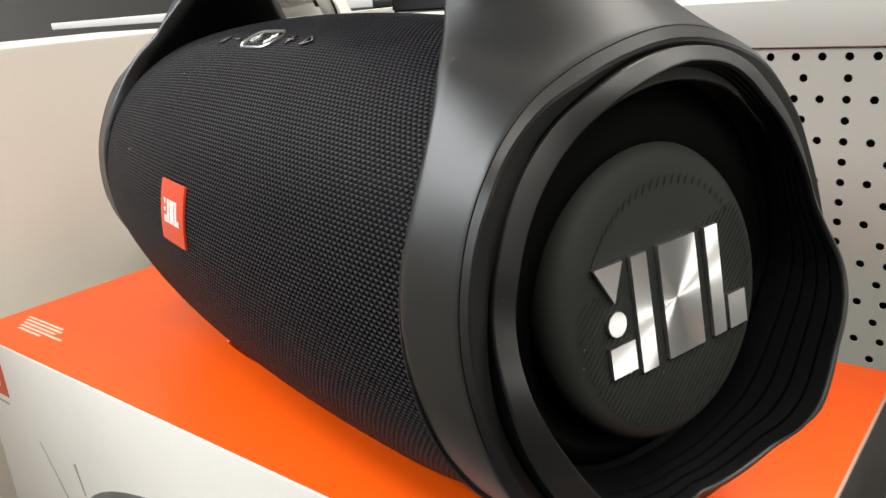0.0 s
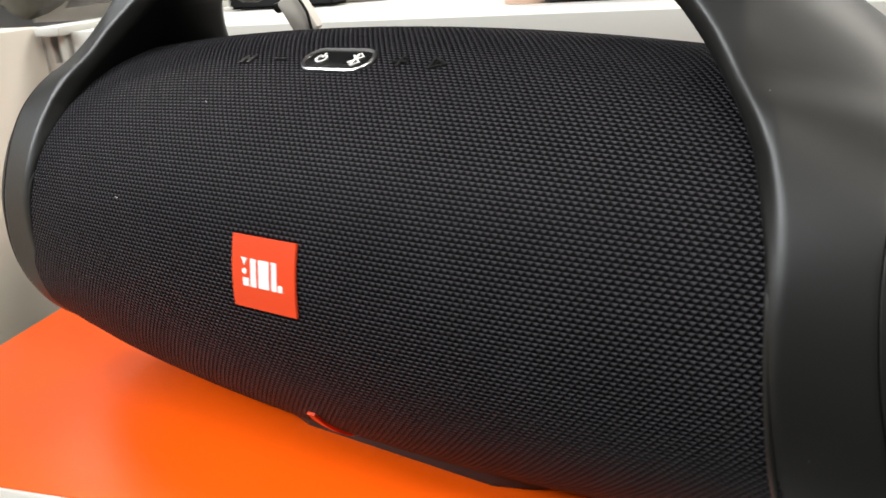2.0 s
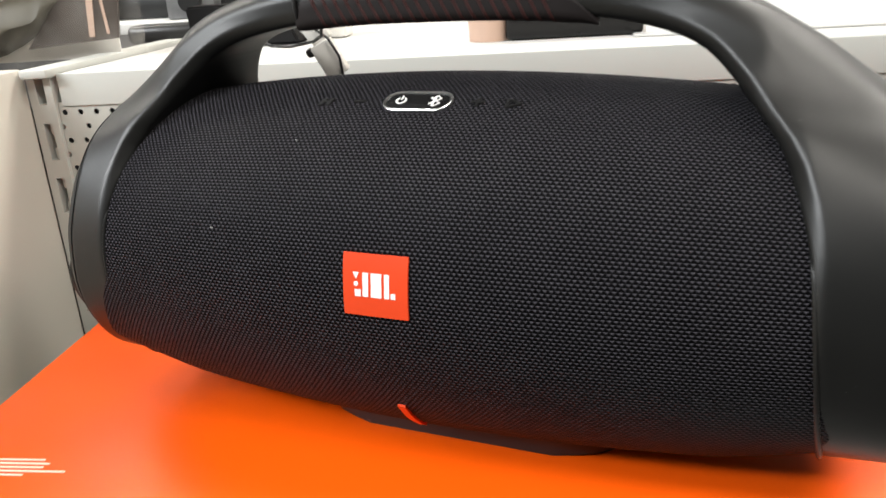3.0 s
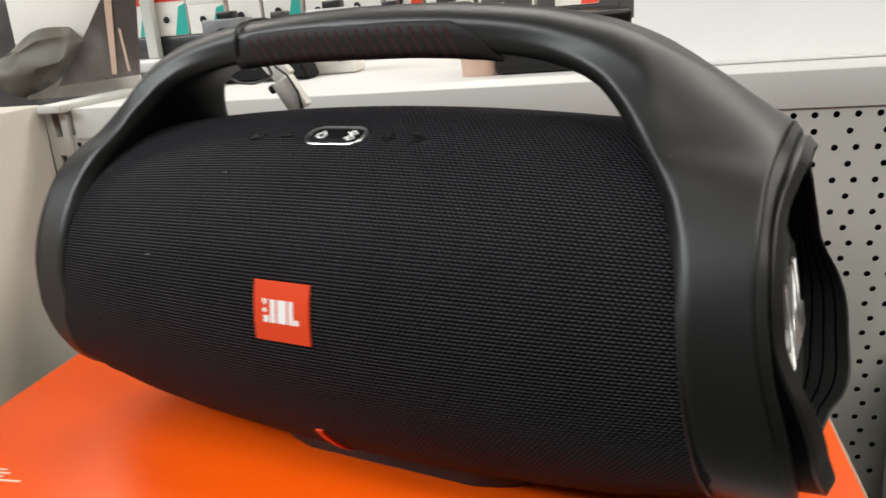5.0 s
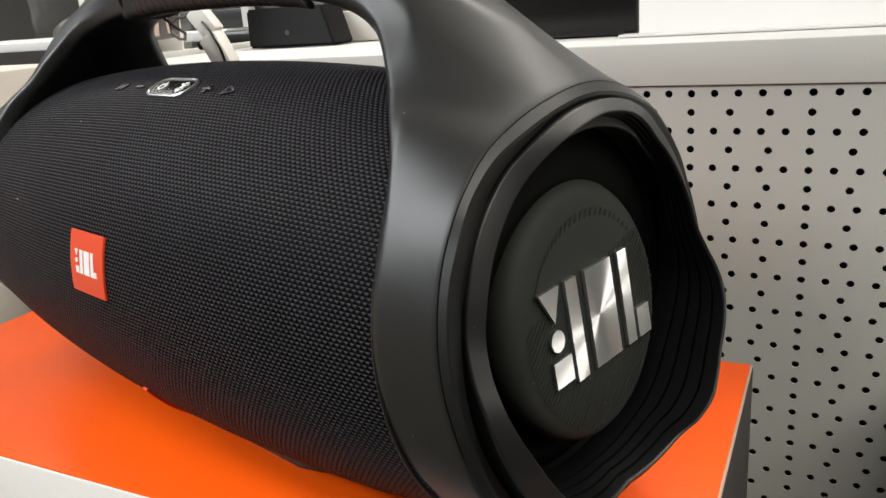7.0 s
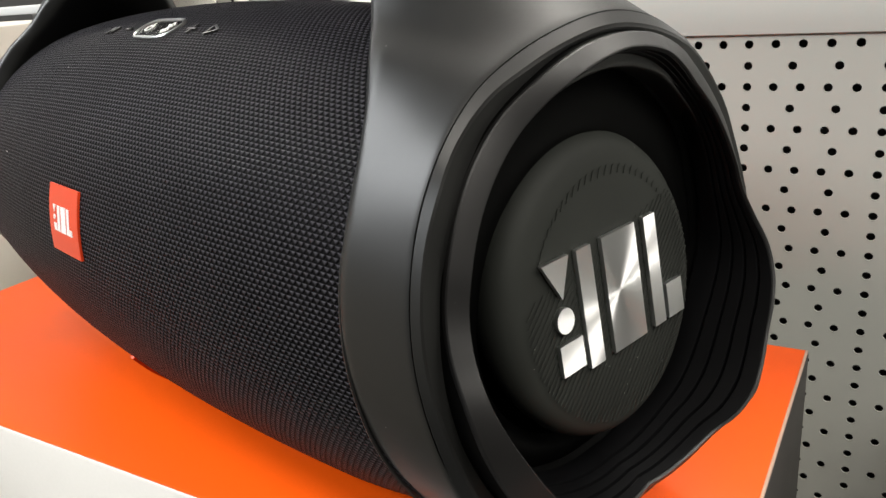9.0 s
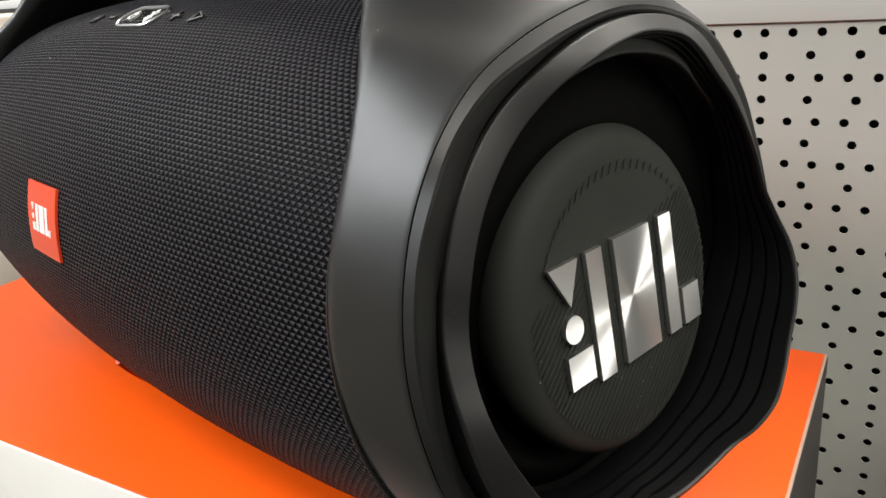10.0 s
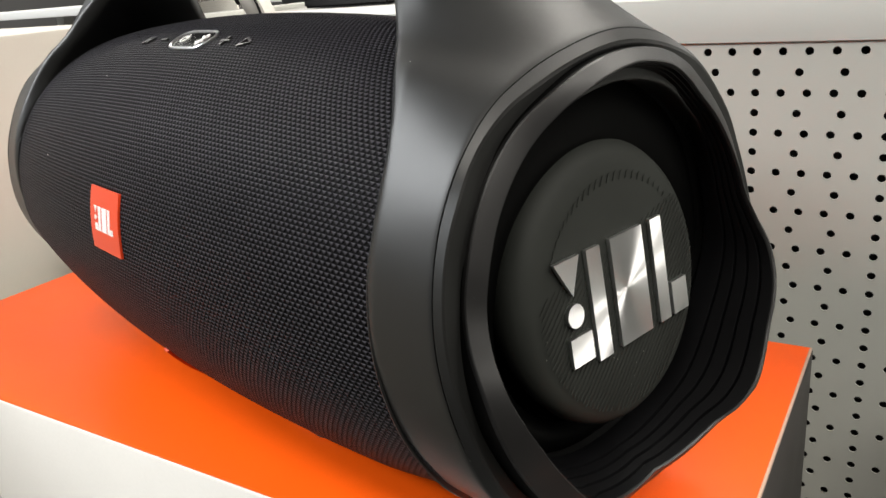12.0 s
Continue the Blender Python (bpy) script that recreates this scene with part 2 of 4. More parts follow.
for nm, dims in (("wall_north", (-5, 5, 5, 5.1, 0, 3.2)), ("wall_south", (-5, 5, -5.1, -5, 0, 3.2)), ("wall_east", (5, 5.1, -5, 5, 0, 3.2)), ("wall_west", (-5.1, -5, -5, 5, 0, 3.2))):
    structure(boxed(nm, dims, M_ROOM), "pale painted wall of the store", "wall")


def ceiling_lamp(x, y, watts, colour):
    t = thing("ceiling_light", pose(x, y, 3.2), "long white fluorescent ceiling light, switched on", "ceiling light", "rows of ceiling lights")
    boxed("housing", (-1.2, 1.2, -0.32, 0.32, -0.05, 0.0), M_LAMPBODY, t, 0.006)
    area_lamp("strip", x, y, 3.14, 2.3, 0.55, watts, colour)
    return t


for row in LAMPS:
    ceiling_lamp(*row)

# ---- the shop fitting: back panel, upright, shelf above, side partition ----
FIT = pose(0.229, 0.324, 0, 0, 0, -1.2)
ROW1 = 1.153
PITCH, ROWP, HOLE_R = 0.015, 0.01263, 0.0026


def hole_cell(bm, cx, cz, w, h, n=10):
    """A rectangle of sheet with one round hole and its rim."""
    ang = [2 * math.pi * (k + 0.5) / n for k in range(n)]
    rim, back, edge = [], [], []
    for a in ang:
        ca, sa = math.cos(a), math.sin(a)
        rim.append(bm.verts.new((cx + HOLE_R * ca, 0, cz + HOLE_R * sa)))
        back.append(bm.verts.new((cx + HOLE_R * ca, 0.0014, cz + HOLE_R * sa)))
        s = min(w / 2 / max(abs(ca), 1e-6), h / 2 / max(abs(sa), 1e-6))
        edge.append((a, cx + s * ca, cz + s * sa))
    corners = [(math.atan2(sz * h, sx * w) % (2 * math.pi), cx + sx * w / 2, cz + sz * h / 2) for sx in (1, -1) for sz in (1, -1)]
    outer = sorted(edge + corners)
    ov = [(a, bm.verts.new((x, 0, z))) for a, x, z in outer]
    m = len(ov)
    for i in range(n):
        j = (i + 1) % n
        a0, a1 = ang[i], ang[j] if j else ang[j] + 2 * math.pi
        run = [v for a, v in ov if a0 - 1e-9 <= a <= a1 + 1e-9] + [v for a, v in ov if a + 2 * math.pi <= a1 + 1e-9]
        bm.faces.new([rim[i]] + run + [rim[j]])
        bm.faces.new((rim[i], rim[j], back[j], back[i]))
    return bm


def panel_mesh(x_lo, x_hi, rows):
    bm = bmesh.new()
    for r in range(rows):
        z = ROW1 - ROWP * r
        step = PITCH if r % 2 == 0 else PITCH * 5 / 3
        k0, k1 = math.ceil(x_lo / step), math.floor(x_hi / step)
        for k in range(k0, k1 + 1):
            hole_cell(bm, k * step, z, step, ROWP)
    return bm


backboard = structure(part("wall_back_panel", panel_mesh(-0.575, 0.75, 36), M_PANEL, smooth=False), "beige perforated steel back panel with round holes", "perforated panel")
backboard.matrix_world = FIT
lo = ROW1 - ROWP * 35.5
# first sheet is added near-black, standing in for shade behind the holes
for nm, dims, mt in (("wall_shade_backing", (-0.62, 0.80, 0.012, 0.03, 0.3, 1.157), M_HOLE_SHADE), ("trim_top_strip", (-0.575, 0.76, 0.0, 0.0014, ROW1 + ROWP / 2, 1.162), M_PANEL), ("trim_lower_strip", (-0.575, 0.76, 0.0, 0.0014, 0.3, lo), M_PANEL)):
    o = structure(boxed(nm, dims, mt), "panel sheet behind the display shelf, beige strips and near-black hole shade", "panel")
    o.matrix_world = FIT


def upright():
    """Slotted steel post at the panel's end."""
    bm = bmesh.new()
    x0, x1, xs0, xs1 = -0.598, -0.5755, -0.5905, -0.5825
    z = 0.3
    box(bm, x0, xs0, -0.004, 0.012, 0.3, 1.184)
    box(bm, xs1, x1, -0.004, 0.012, 0.3, 1.184)
    top = 1.184
    z_slot = 1.1275 - 0.05 * 16
    prev = 0.3
    while z_slot < 1.19:
        box(bm, xs0, xs1, -0.004, 0.012, prev, min(z_slot - 0.0165, top))
        prev = z_slot + 0.0165
        z_slot += 0.05
    ob = structure(part("trim_upright", bm, M_LIP, smooth=False), "off-white slotted steel upright beside the panel", "upright")
    ob.matrix_world = FIT


upright()
# near-black strip put in for the shade inside the slots
slot_back = structure(boxed("trim_slot_shade", (-0.597, -0.5765, 0.0125, 0.0145, 0.3, 1.1835), M_HOLE_SHADE), "near-black strip for the shade behind the slotted upright", "upright")
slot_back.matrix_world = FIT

# shelf over the panel with its rounded front lip
shelf = tagged(thing("display_shelf", FIT, "white steel display shelf with a rounded front lip", "shelf"))
boxed("front_lip", (-0.57, 0.95, -0.0016, 0.004, 1.1588, 1.1868), M_LIP, shelf, 0.0004, "off-white folded steel lip", 3)
boxed("deck", (-0.57, 0.95, 0.0042, 0.62, 1.168, 1.1868), M_DECK, shelf, 0.001)
boxed("end_bracket", (-0.597, -0.571, -0.014, 0.3, 1.1845, 1.1925), M_LIP, shelf, 0.002)

partition = structure(boxed("wall_partition", (-0.62, -0.371, -0.75, 0.3355, 0.0, 1.1925), M_WALL, None, 0.003), "cream laminate side partition of the shop fitting", "partition")
lower = tagged(thing("lower_shelf", pose(0, 0, 0), "dark grey steel shelf with a pale front lip under the carton", "shelf"))
boxed("deck", (-0.3695, 1.2, -0.12, 0.3175, SHELF - 0.03, SHELF), M_GREYSTEEL, lower, 0.003)
boxed("front_lip", (-0.3695, 1.2, -0.136, -0.1205, SHELF - 0.05, SHELF + 0.002), M_LIP, lower, 0.003)

# ---- the carton under the speaker ----
BX0, BX1, BY1 = -0.2815, 0.2830, 0.2378
carton = thing("speaker_carton", pose(0, 0, SHELF), "white speaker carton with a bright orange top", "carton")
H = BOX_TOP - SHELF
boxed("body", (BX0, BX1 - 0.0012, 0.0, BY1, 0.0, H - 0.0012), M_CARD, carton, 0.0012)
boxed("top_panel", (BX0 + 0.0006, BX1 - 0.0008, 0.0008, BY1 - 0.0006, H - 0.0011, H), M_ORANGE, carton, 0.0005, "glossy orange printed lid")
boxed("worn_edge", (BX1 - 0.0016, BX1 - 0.0003, 0.0012, BY1 - 0.0010, H - 0.0018, H + 0.0002), M_TAN, carton, 0.0002, "pale rubbed edge of the card")
boxed("side_panel", (BX1 - 0.0011, BX1, 0.0006, BY1 - 0.0006, 0.001, H - 0.0016), M_DARKCARD, carton, 0.0004, "dark grey printed side")


def print_on_front(name, shapes, material, parent, label=""):
    bm = bmesh.new()
    for s in shapes:
        slab(bm, s, 0.0003, lambda a, b, d: Vector((a, -d - 0.0001, b - SHELF)))
    return part(name, bm, material, parent, label, smooth=False)


def rect(x0, x1, y0, y1, shear=0.0):
    return [(x0, y0), (x1, y0), (x1 + shear, y1), (x0 + shear, y1)]


emblem = print_on_front("emblem", [rect(-0.2735, -0.2385, 0.9555, 0.9845)], M_RED, carton, "small orange square print")
bm = bmesh.new()
for s in (rect(-0.2645, -0.2605, 0.9635, 0.9775), rect(-0.2585, -0.2530, 0.9635, 0.9775), rect(-0.2510, -0.2470, 0.9635, 0.9775)):
    slab(bm, s, 0.0003, lambda a, b, d: Vector((a, -0.0005 - d, b - SHELF)))
part("emblem_bar", bm, M_WHITE, emblem, "white bars", smooth=False)
print_on_front("caption", [rect(-0.272, -0.242, 0.9485, 0.9505)], M_LINE, carton, "pale grey line of print")


def front_picture():
    """The printed photo of a speaker, its handle arching up."""
    arch = []
    for k in range(25):
        a = math.pi * k / 24
        arch.append((0.02 - 0.185 * math.cos(a), 0.865 + 0.078 * math.sin(a) ** 0.8))
    arch += [(0.205, 0.74), (-0.165, 0.74)]
    print_on_front("picture", [arch], M_GREYPRINT, carton, "grey photo print of a speaker")
    print_on_front("picture_line", [[(-0.2052, 0.930), (-0.2040, 0.930), (-0.1772, 0.886), (-0.1790, 0.886)], [(-0.1582, 0.926), (-0.1560, 0.926), (-0.1512, 0.905), (-0.1532, 0.905)], stadium(0.004, 0.004, 6, -0.157, 0.926)], M_LINE, carton, "thin grey printed strokes")


front_picture()
bm = bmesh.new()
for k in range(5):
    y = 0.0372 - 0.0036 * k
    x0 = -0.262 + 0.0035 * k
    x1 = -0.212 + (0.001, 0.006, 0.004, 0.0195, -0.004)[k]
    slab(bm, rect(x0, x1, y - 0.0019, y), 0.0003, lambda a, b, d: Vector((a, b, H + 0.0001 + d)))
part("caption_block", bm, M_PEACH, carton, "block of small white print", smooth=False)

# ---- the speaker ----
YAW = -16.17
SPK = pose(0, 0, 0, 0, 0, YAW) @ pose(-0.0036, 0.11255, 1.1001)
speaker = thing("portable_speaker", SPK, "black barrel-shaped portable speaker with a carrying handle, on the orange carton", "speaker")
R_MID, TAPER = 0.1017, 0.35


def r_body(u):
    return R_MID - TAPER * u * u


def tuck(u, f):
    """How far the underside draws in towards the ends."""
    w = np.clip((-28 - f) / 28, 0, 1)
    return 0.0039 * np.clip((np.abs(u) - 0.15) / 0.045, 0, 1.3) ** 1.3 * w * w * (3 - 2 * w)


def on_body(u, arc_deg, lift=0.0):
    """A point of the barrel; 0 degrees faces the front, 90 is the top."""
    a = radians(arc_deg)
    r = r_body(u) - float(tuck(u, fold(arc_deg))) + lift
    return Vector((u, -r * math.cos(a), r * math.sin(a)))


def fold(a):
    """An angle round the barrel, folded onto the front half: -90 (under) to 90 (top)."""
    a = (a + 90) % 360
    return a - 90 if a <= 180 else 270 - a


def barrel():
    bm = bmesh.new()
    uvl = bm.loops.layers.uv.new("UVMap")
    nu, na = 72, 144
    us = [-0.208 + 0.416 * i / nu for i in range(nu + 1)]
    rows = []
    for u in us:
        row = []
        for k in range(na):
            p = on_body(u, 360 * k / na - 90)
            p.z = max(p.z, -0.0985)
            row.append(bm.verts.new(p))
        rows.append(row)
    for i in range(nu):
        for k in range(na):
            j = (k + 1) % na
            f = bm.faces.new((rows[i][k], rows[i + 1][k], rows[i + 1][j], rows[i][j]))
            for lp, (uu, kk) in zip(f.loops, ((us[i], k), (us[i + 1], k), (us[i + 1], k + 1), (us[i], k + 1))):
                lp[uvl].uv = (uu, 2 * math.pi * R_MID * kk / na)
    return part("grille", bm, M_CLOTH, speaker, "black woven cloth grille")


barrel()

# the moulded end shells and the handle that joins them
# each line round an end: angle, distance along the axis, radius
SEAM = [(-90, 0.1974, 0.0832), (-57, 0.1975, 0.0842), (-43, 0.1964, 0.0876), (-25, 0.1931, 0.0880), (-8, 0.1904, 0.0886), (8, 0.1879, 0.0897), (25, 0.1850, 0.0906), (35, 0.1820, 0.0906), (45, 0.1780, 0.0906), (55, 0.1728, 0.0912), (65, 0.1640, 0.0915), (77, 0.1500, 0.0920), (90, 0.1400, 0.0930)]
FACE = [(-90, 0.2012, 0.0826), (-57, 0.2008, 0.0842), (-43, 0.2002, 0.0867), (-25, 0.1978, 0.0881), (-8, 0.1935, 0.0894), (8, 0.1903, 0.0914), (25, 0.1888, 0.0934), (35, 0.1872, 0.0949), (45, 0.1832, 0.0977), (55, 0.1763, 0.1030), (65, 0.1649, 0.1092), (77, 0.1600, 0.1250), (90, 0.1560, 0.1400)]
BRIM = [(-90, 0.2252, 0.0800), (-57, 0.2280, 0.0822), (-43, 0.2284, 0.0858), (-25, 0.2273, 0.0877), (-8, 0.2236, 0.0887), (8, 0.2180, 0.0895), (25, 0.2142, 0.0912), (35, 0.2134, 0.0930), (45, 0.2135, 0.0947), (55, 0.2133, 0.0949), (65, 0.2140, 0.0939), (77, 0.2158, 0.0934), (90, 0.2165, 0.0936)]
TRIM = [(-90, 0.2270, 0.0770), (-57, 0.2303, 0.0790), (-43, 0.2318, 0.0828), (-25, 0.2309, 0.0849), (-8, 0.2278, 0.0867), (8, 0.2220, 0.0885), (25, 0.2182, 0.0906), (35, 0.2173, 0.0917), (45, 0.2160, 0.0924), (55, 0.2165, 0.0921), (65, 0.2180, 0.0902), (77, 0.2187, 0.0891), (90, 0.2188, 0.0890)]
OUTER = [(-90, 0.2330, 0.0690), (-62, 0.2372, 0.0722), (-52, 0.2400, 0.0751), (-43, 0.2428, 0.0775), (-34, 0.2416, 0.0787), (-25, 0.2396, 0.0798), (-16, 0.2384, 0.0813), (-8, 0.2362, 0.0825), (0, 0.2322, 0.0826), (8, 0.2262, 0.0821), (16, 0.2222, 0.0820), (25, 0.2206, 0.0829), (35, 0.2194, 0.0844), (45, 0.2185, 0.0855), (55, 0.2186, 0.0861), (65, 0.2206, 0.0864), (77, 0.2219, 0.0870), (90, 0.2220, 0.0872)]
CREST = [(-90, 0.2338, 0.0672), (-62, 0.2385, 0.0692), (-52, 0.2435, 0.0701), (-43, 0.2455, 0.0703), (-34, 0.2447, 0.0704), (-25, 0.2430, 0.0712), (-16, 0.2418, 0.0731), (-8, 0.2395, 0.0755), (0, 0.2354, 0.0774), (8, 0.2298, 0.0774), (16, 0.2258, 0.0771), (25, 0.2242, 0.0778), (35, 0.2226, 0.0788), (45, 0.2216, 0.0796), (55, 0.2212, 0.0800), (65, 0.2230, 0.0810), (77, 0.2256, 0.0824), (90, 0.2256, 0.0832)]


PULL = {1: 0.0, -1: 0.012}


def pull(side, f):
    """How far the shorter end stands back, a little more towards its underside."""
    return PULL[side] * (1 + 0.55 * np.clip((15 - f) / 40, 0, 1))


def at_end(side, u, r, a):
    return Vector((side * u, -r * math.cos(radians(a)), r * math.sin(radians(a))))


def line_u(line, f):
    return curve_at([(p, q) for p, q, _ in line], f)


def line_r(line, f):
    return curve_at([(p, q) for p, _, q in line], f)


def line_np(line, x, col):
    """The same reading for whole arrays."""
    return table_np(dense_table([(row[0], row[col]) for row in line]), x)


def table_np(table, x):
    return np.interp(x, [p for p, _ in table], [q for _, q in table])


def dense_table(table, n=90):
    lo_x, hi_x = table[0][0], table[-1][0]
    return [(lo_x + (hi_x - lo_x) * i / n, curve_at(table, lo_x + (hi_x - lo_x) * i / n)) for i in range(n + 1)]


def outline_distance(poly, px, pz):
    """Signed distance of points to a closed outline, inside negative."""
    best, inside = np.full(px.shape, 1e9), np.zeros(px.shape, bool)
    k = len(poly)
    for i in range(k):
        (ax, az), (bx, bz) = poly[i], poly[(i + 1) % k]
        dx, dz = bx - ax, bz - az
        h = np.clip(((px - ax) * dx + (pz - az) * dz) / (dx * dx + dz * dz + 1e-15), 0, 1)
        best = np.minimum(best, np.hypot(px - ax - h * dx, pz - az - h * dz))
        inside ^= ((az > pz) != (bz > pz)) & (px < dx * (pz - az) / (dz if dz else 1e-12) + ax)
    return np.where(inside, -best, best)


HANDLE_OUT = [(0.0, 0.1565), (0.05, 0.1550), (0.10, 0.1500), (0.1267, 0.1443), (0.1403, 0.1404), (0.1536, 0.1348), (0.1666, 0.1276), (0.1794, 0.1200), (0.192, 0.1120), (0.2044, 0.1038), (0.2141, 0.0970), (0.2214, 0.0910), (0.232, 0.0830)]
HANDLE_IN = [(0.0, 0.1306), (0.05, 0.1308), (0.0704, 0.1305), (0.0867, 0.1290), (0.102, 0.1265), (0.1157, 0.1232), (0.1255, 0.1200), (0.1330, 0.1164), (0.1380, 0.1132), (0.1440, 0.1079), (0.1522, 0.0996), (0.1608, 0.0900), (0.1694, 0.0790), (0.1749, 0.0690), (0.1777, 0.0628), (0.1820, 0.0524), (0.1854, 0.0385), (0.1888, 0.0250)]
HANDLE_WIDTH = [(0.030, 0.0900), (0.039, 0.0850), (0.0543, 0.0778), (0.069, 0.0690), (0.0844, 0.0590), (0.099, 0.0462), (0.110, 0.0372), (0.120, 0.0300), (0.132, 0.0236), (0.145, 0.0204), (0.160, 0.0195)]


def shell_frame():
    """Handle and end shells as one moulding: two soft-joined solids, skinned on a fine grid."""
    step = 0.0012
    us = np.arange(-0.246, 0.246 + step, step)
    vs = np.arange(-0.104, 0.104 + step, step)
    zs = np.arange(-0.104, 0.164 + step, step)
    U, V, Z = np.meshgrid(us.astype(np.float32), vs.astype(np.float32), zs.astype(np.float32), indexing="ij")
    r = np.hypot(V, Z)
    ang = np.degrees(np.arctan2(Z, np.abs(V)))
    U = np.where(U < 0, -U + pull(-1, ang) * np.clip((-U - 0.12) / 0.09, 0, 1), U)
    seam, face, face_r = line_np(SEAM, ang, 1), line_np(FACE, ang, 1), line_np(FACE, ang, 2)
    brim, brim_r, trim = line_np(BRIM, ang, 1), line_np(BRIM, ang, 2), line_np(TRIM, ang, 1)
    drop = np.clip(1.5 * (brim_r - line_np(TRIM, ang, 2)) / np.maximum(trim - brim, 0.0004), 0.8, 6.0)
    # a narrow chamfer rises from the cloth, then one broad flank runs straight to the brim
    flank = brim_r + (face_r - brim_r) / (brim - face) * (brim - U) - drop * np.maximum(U - brim, 0)
    rise = line_np(SEAM, ang, 2) + 0.0010 + np.maximum(face_r - line_np(SEAM, ang, 2) - 0.0010, -0.0004) * np.minimum((U - seam) / (face - seam), 1) + 2.0 * np.maximum(U - face, 0)
    ring = np.maximum(np.maximum(seam - U, U - np.maximum(trim - 0.0012, brim + 0.0007)), np.maximum(r - rise, 0.070 - r))
    ring = ring + 0.004 * np.clip((ang - 46) / 10, 0, 4) + 0.02 * np.clip((ang - 58) / 10, 0, 3)
    out, inn = dense_table(HANDLE_OUT, 40), dense_table(HANDLE_IN, 40)
    poly = [(-0.02, out[0][1])] + out + [(0.232, 0.030)] + list(reversed(inn)) + [(-0.02, inn[0][1])]
    flat = outline_distance(poly, U[:, 0, :], Z[:, 0, :])[:, None, :]
    leg = np.clip((U - 0.066) / 0.07, 0, 1)
    leg = leg * leg * (3 - 2 * leg)
    wide = np.abs(V) - (0.0197 + (table_np(dense_table(HANDLE_WIDTH, 200), Z) - 0.0197) * leg)
    near_in = np.abs(outline_distance(list(inn) + list(reversed(inn)), U[:, 0, :], Z[:, 0, :]))
    near_out = np.abs(outline_distance(list(out) + list(reversed(out)), U[:, 0, :], Z[:, 0, :]))
    fade = np.clip((U - 0.055) / 0.06, 0, 1)
    bite = np.interp(Z[:, 0, :], (0.03, 0.065, 0.08, 0.095, 0.115, 0.13), (0.70, 1.05, 1.15, 1.20, 1.10, 0.6))
    wide = wide + (bite * np.maximum(0.0, 0.0068 - near_in))[:, None, :] * fade
    rr = (0.0022 + 0.0125 * near_in / (near_in + near_out + 1e-6))[:, None, :] * np.clip((0.230 - U) / 0.06, 0.15, 1)
    p, q = flat + rr, wide + rr
    arch = np.hypot(np.maximum(p, 0), np.maximum(q, 0)) - rr + np.minimum(np.maximum(p, q), 0)
    arch = np.maximum(arch, U - np.maximum(trim - 0.0012, brim + 0.0007)) + 0.004 * np.clip((26 - ang) / 10, 0, 4)
    k = 0.004
    h = np.clip(0.5 + 0.5 * (arch - ring) / k, 0, 1)
    field = arch * (1 - h) + ring * h - k * h * (1 - h)
    cut = (r - flank) * 0.9
    k = 0.0012 + 0.0032 * np.clip((ang - 48) / 16, 0, 1) * np.clip((0.115 - Z) / 0.012, 0, 1)
    field = np.maximum(field, cut) + np.maximum(k - np.abs(field - cut), 0.0) ** 2 / (4 * k)
    field = np.maximum(field, 0.076 - r)
    for ax in (0, 1, 2):
        lo_f, hi_f = np.roll(field, 1, ax), np.roll(field, -1, ax)
        field = 0.7 * field + 0.15 * (lo_f + hi_f)
    # surface nets
    neg = field < 0
    cell = np.zeros([n - 1 for n in field.shape], int)
    pos, cnt = np.zeros((3, *cell.shape)), np.zeros(cell.shape)
    nx, ny, nz = field.shape
    corner = lambda i, j, k2: (slice(i, nx - 1 + i), slice(j, ny - 1 + j), slice(k2, nz - 1 + k2))
    for c in ((i, j, k2) for i in (0, 1) for j in (0, 1) for k2 in (0, 1)):
        for ax in range(3):
            if c[ax]:
                continue
            d = list(c)
            d[ax] = 1
            fa, fb = field[corner(*c)], field[corner(*d)]
            cross = (fa < 0) != (fb < 0)
            s = np.where(cross, fa / np.where(cross, fa - fb, 1.0), 0.0)
            cnt += cross
            for m in range(3):
                pos[m] += cross * (c[m] + (s if m == ax else 0.0))
    live = cnt > 0
    ids = -np.ones(cell.shape, int)
    ids[live] = np.arange(live.sum())
    base = np.argwhere(live)
    off = np.stack([pos[m][live] / cnt[live] for m in range(3)], 1)
    pts = np.array([us[0], vs[0], zs[0]]) + (base + off) * step
    # settle the points onto the surface and take its own normals
    slopes = np.stack(np.gradient(field, step), -1)

    def sample(grid, at):
        g = (at - np.array([us[0], vs[0], zs[0]])) / step
        i = np.clip(np.floor(g).astype(int), 0, np.array(field.shape) - 2)
        w, total = g - i, 0.0
        for c in ((x, y, z) for x in (0, 1) for y in (0, 1) for z in (0, 1)):
            wt = np.prod([w[:, m] if c[m] else 1 - w[:, m] for m in range(3)], axis=0)
            total = total + grid[i[:, 0] + c[0], i[:, 1] + c[1], i[:, 2] + c[2]] * (wt[:, None] if grid.ndim == 4 else wt)
        return total

    for _ in range(4):
        grad = sample(slopes, pts)
        pts = pts - np.clip(sample(field, pts) / ((grad**2).sum(1) + 1e-6), -0.0008, 0.0008)[:, None] * grad
    normals = sample(slopes, pts)
    normals /= np.linalg.norm(normals, axis=1)[:, None] + 1e-9
    quads = []
    for ax in range(3):
        a1, a2 = (ax + 1) % 3, (ax + 2) % 3
        lo_s, hi_s = [slice(None)] * 3, [slice(None)] * 3
        lo_s[ax], hi_s[ax] = slice(0, -1), slice(1, None)
        flip = neg[tuple(lo_s)] != neg[tuple(hi_s)]
        e = np.argwhere(flip)
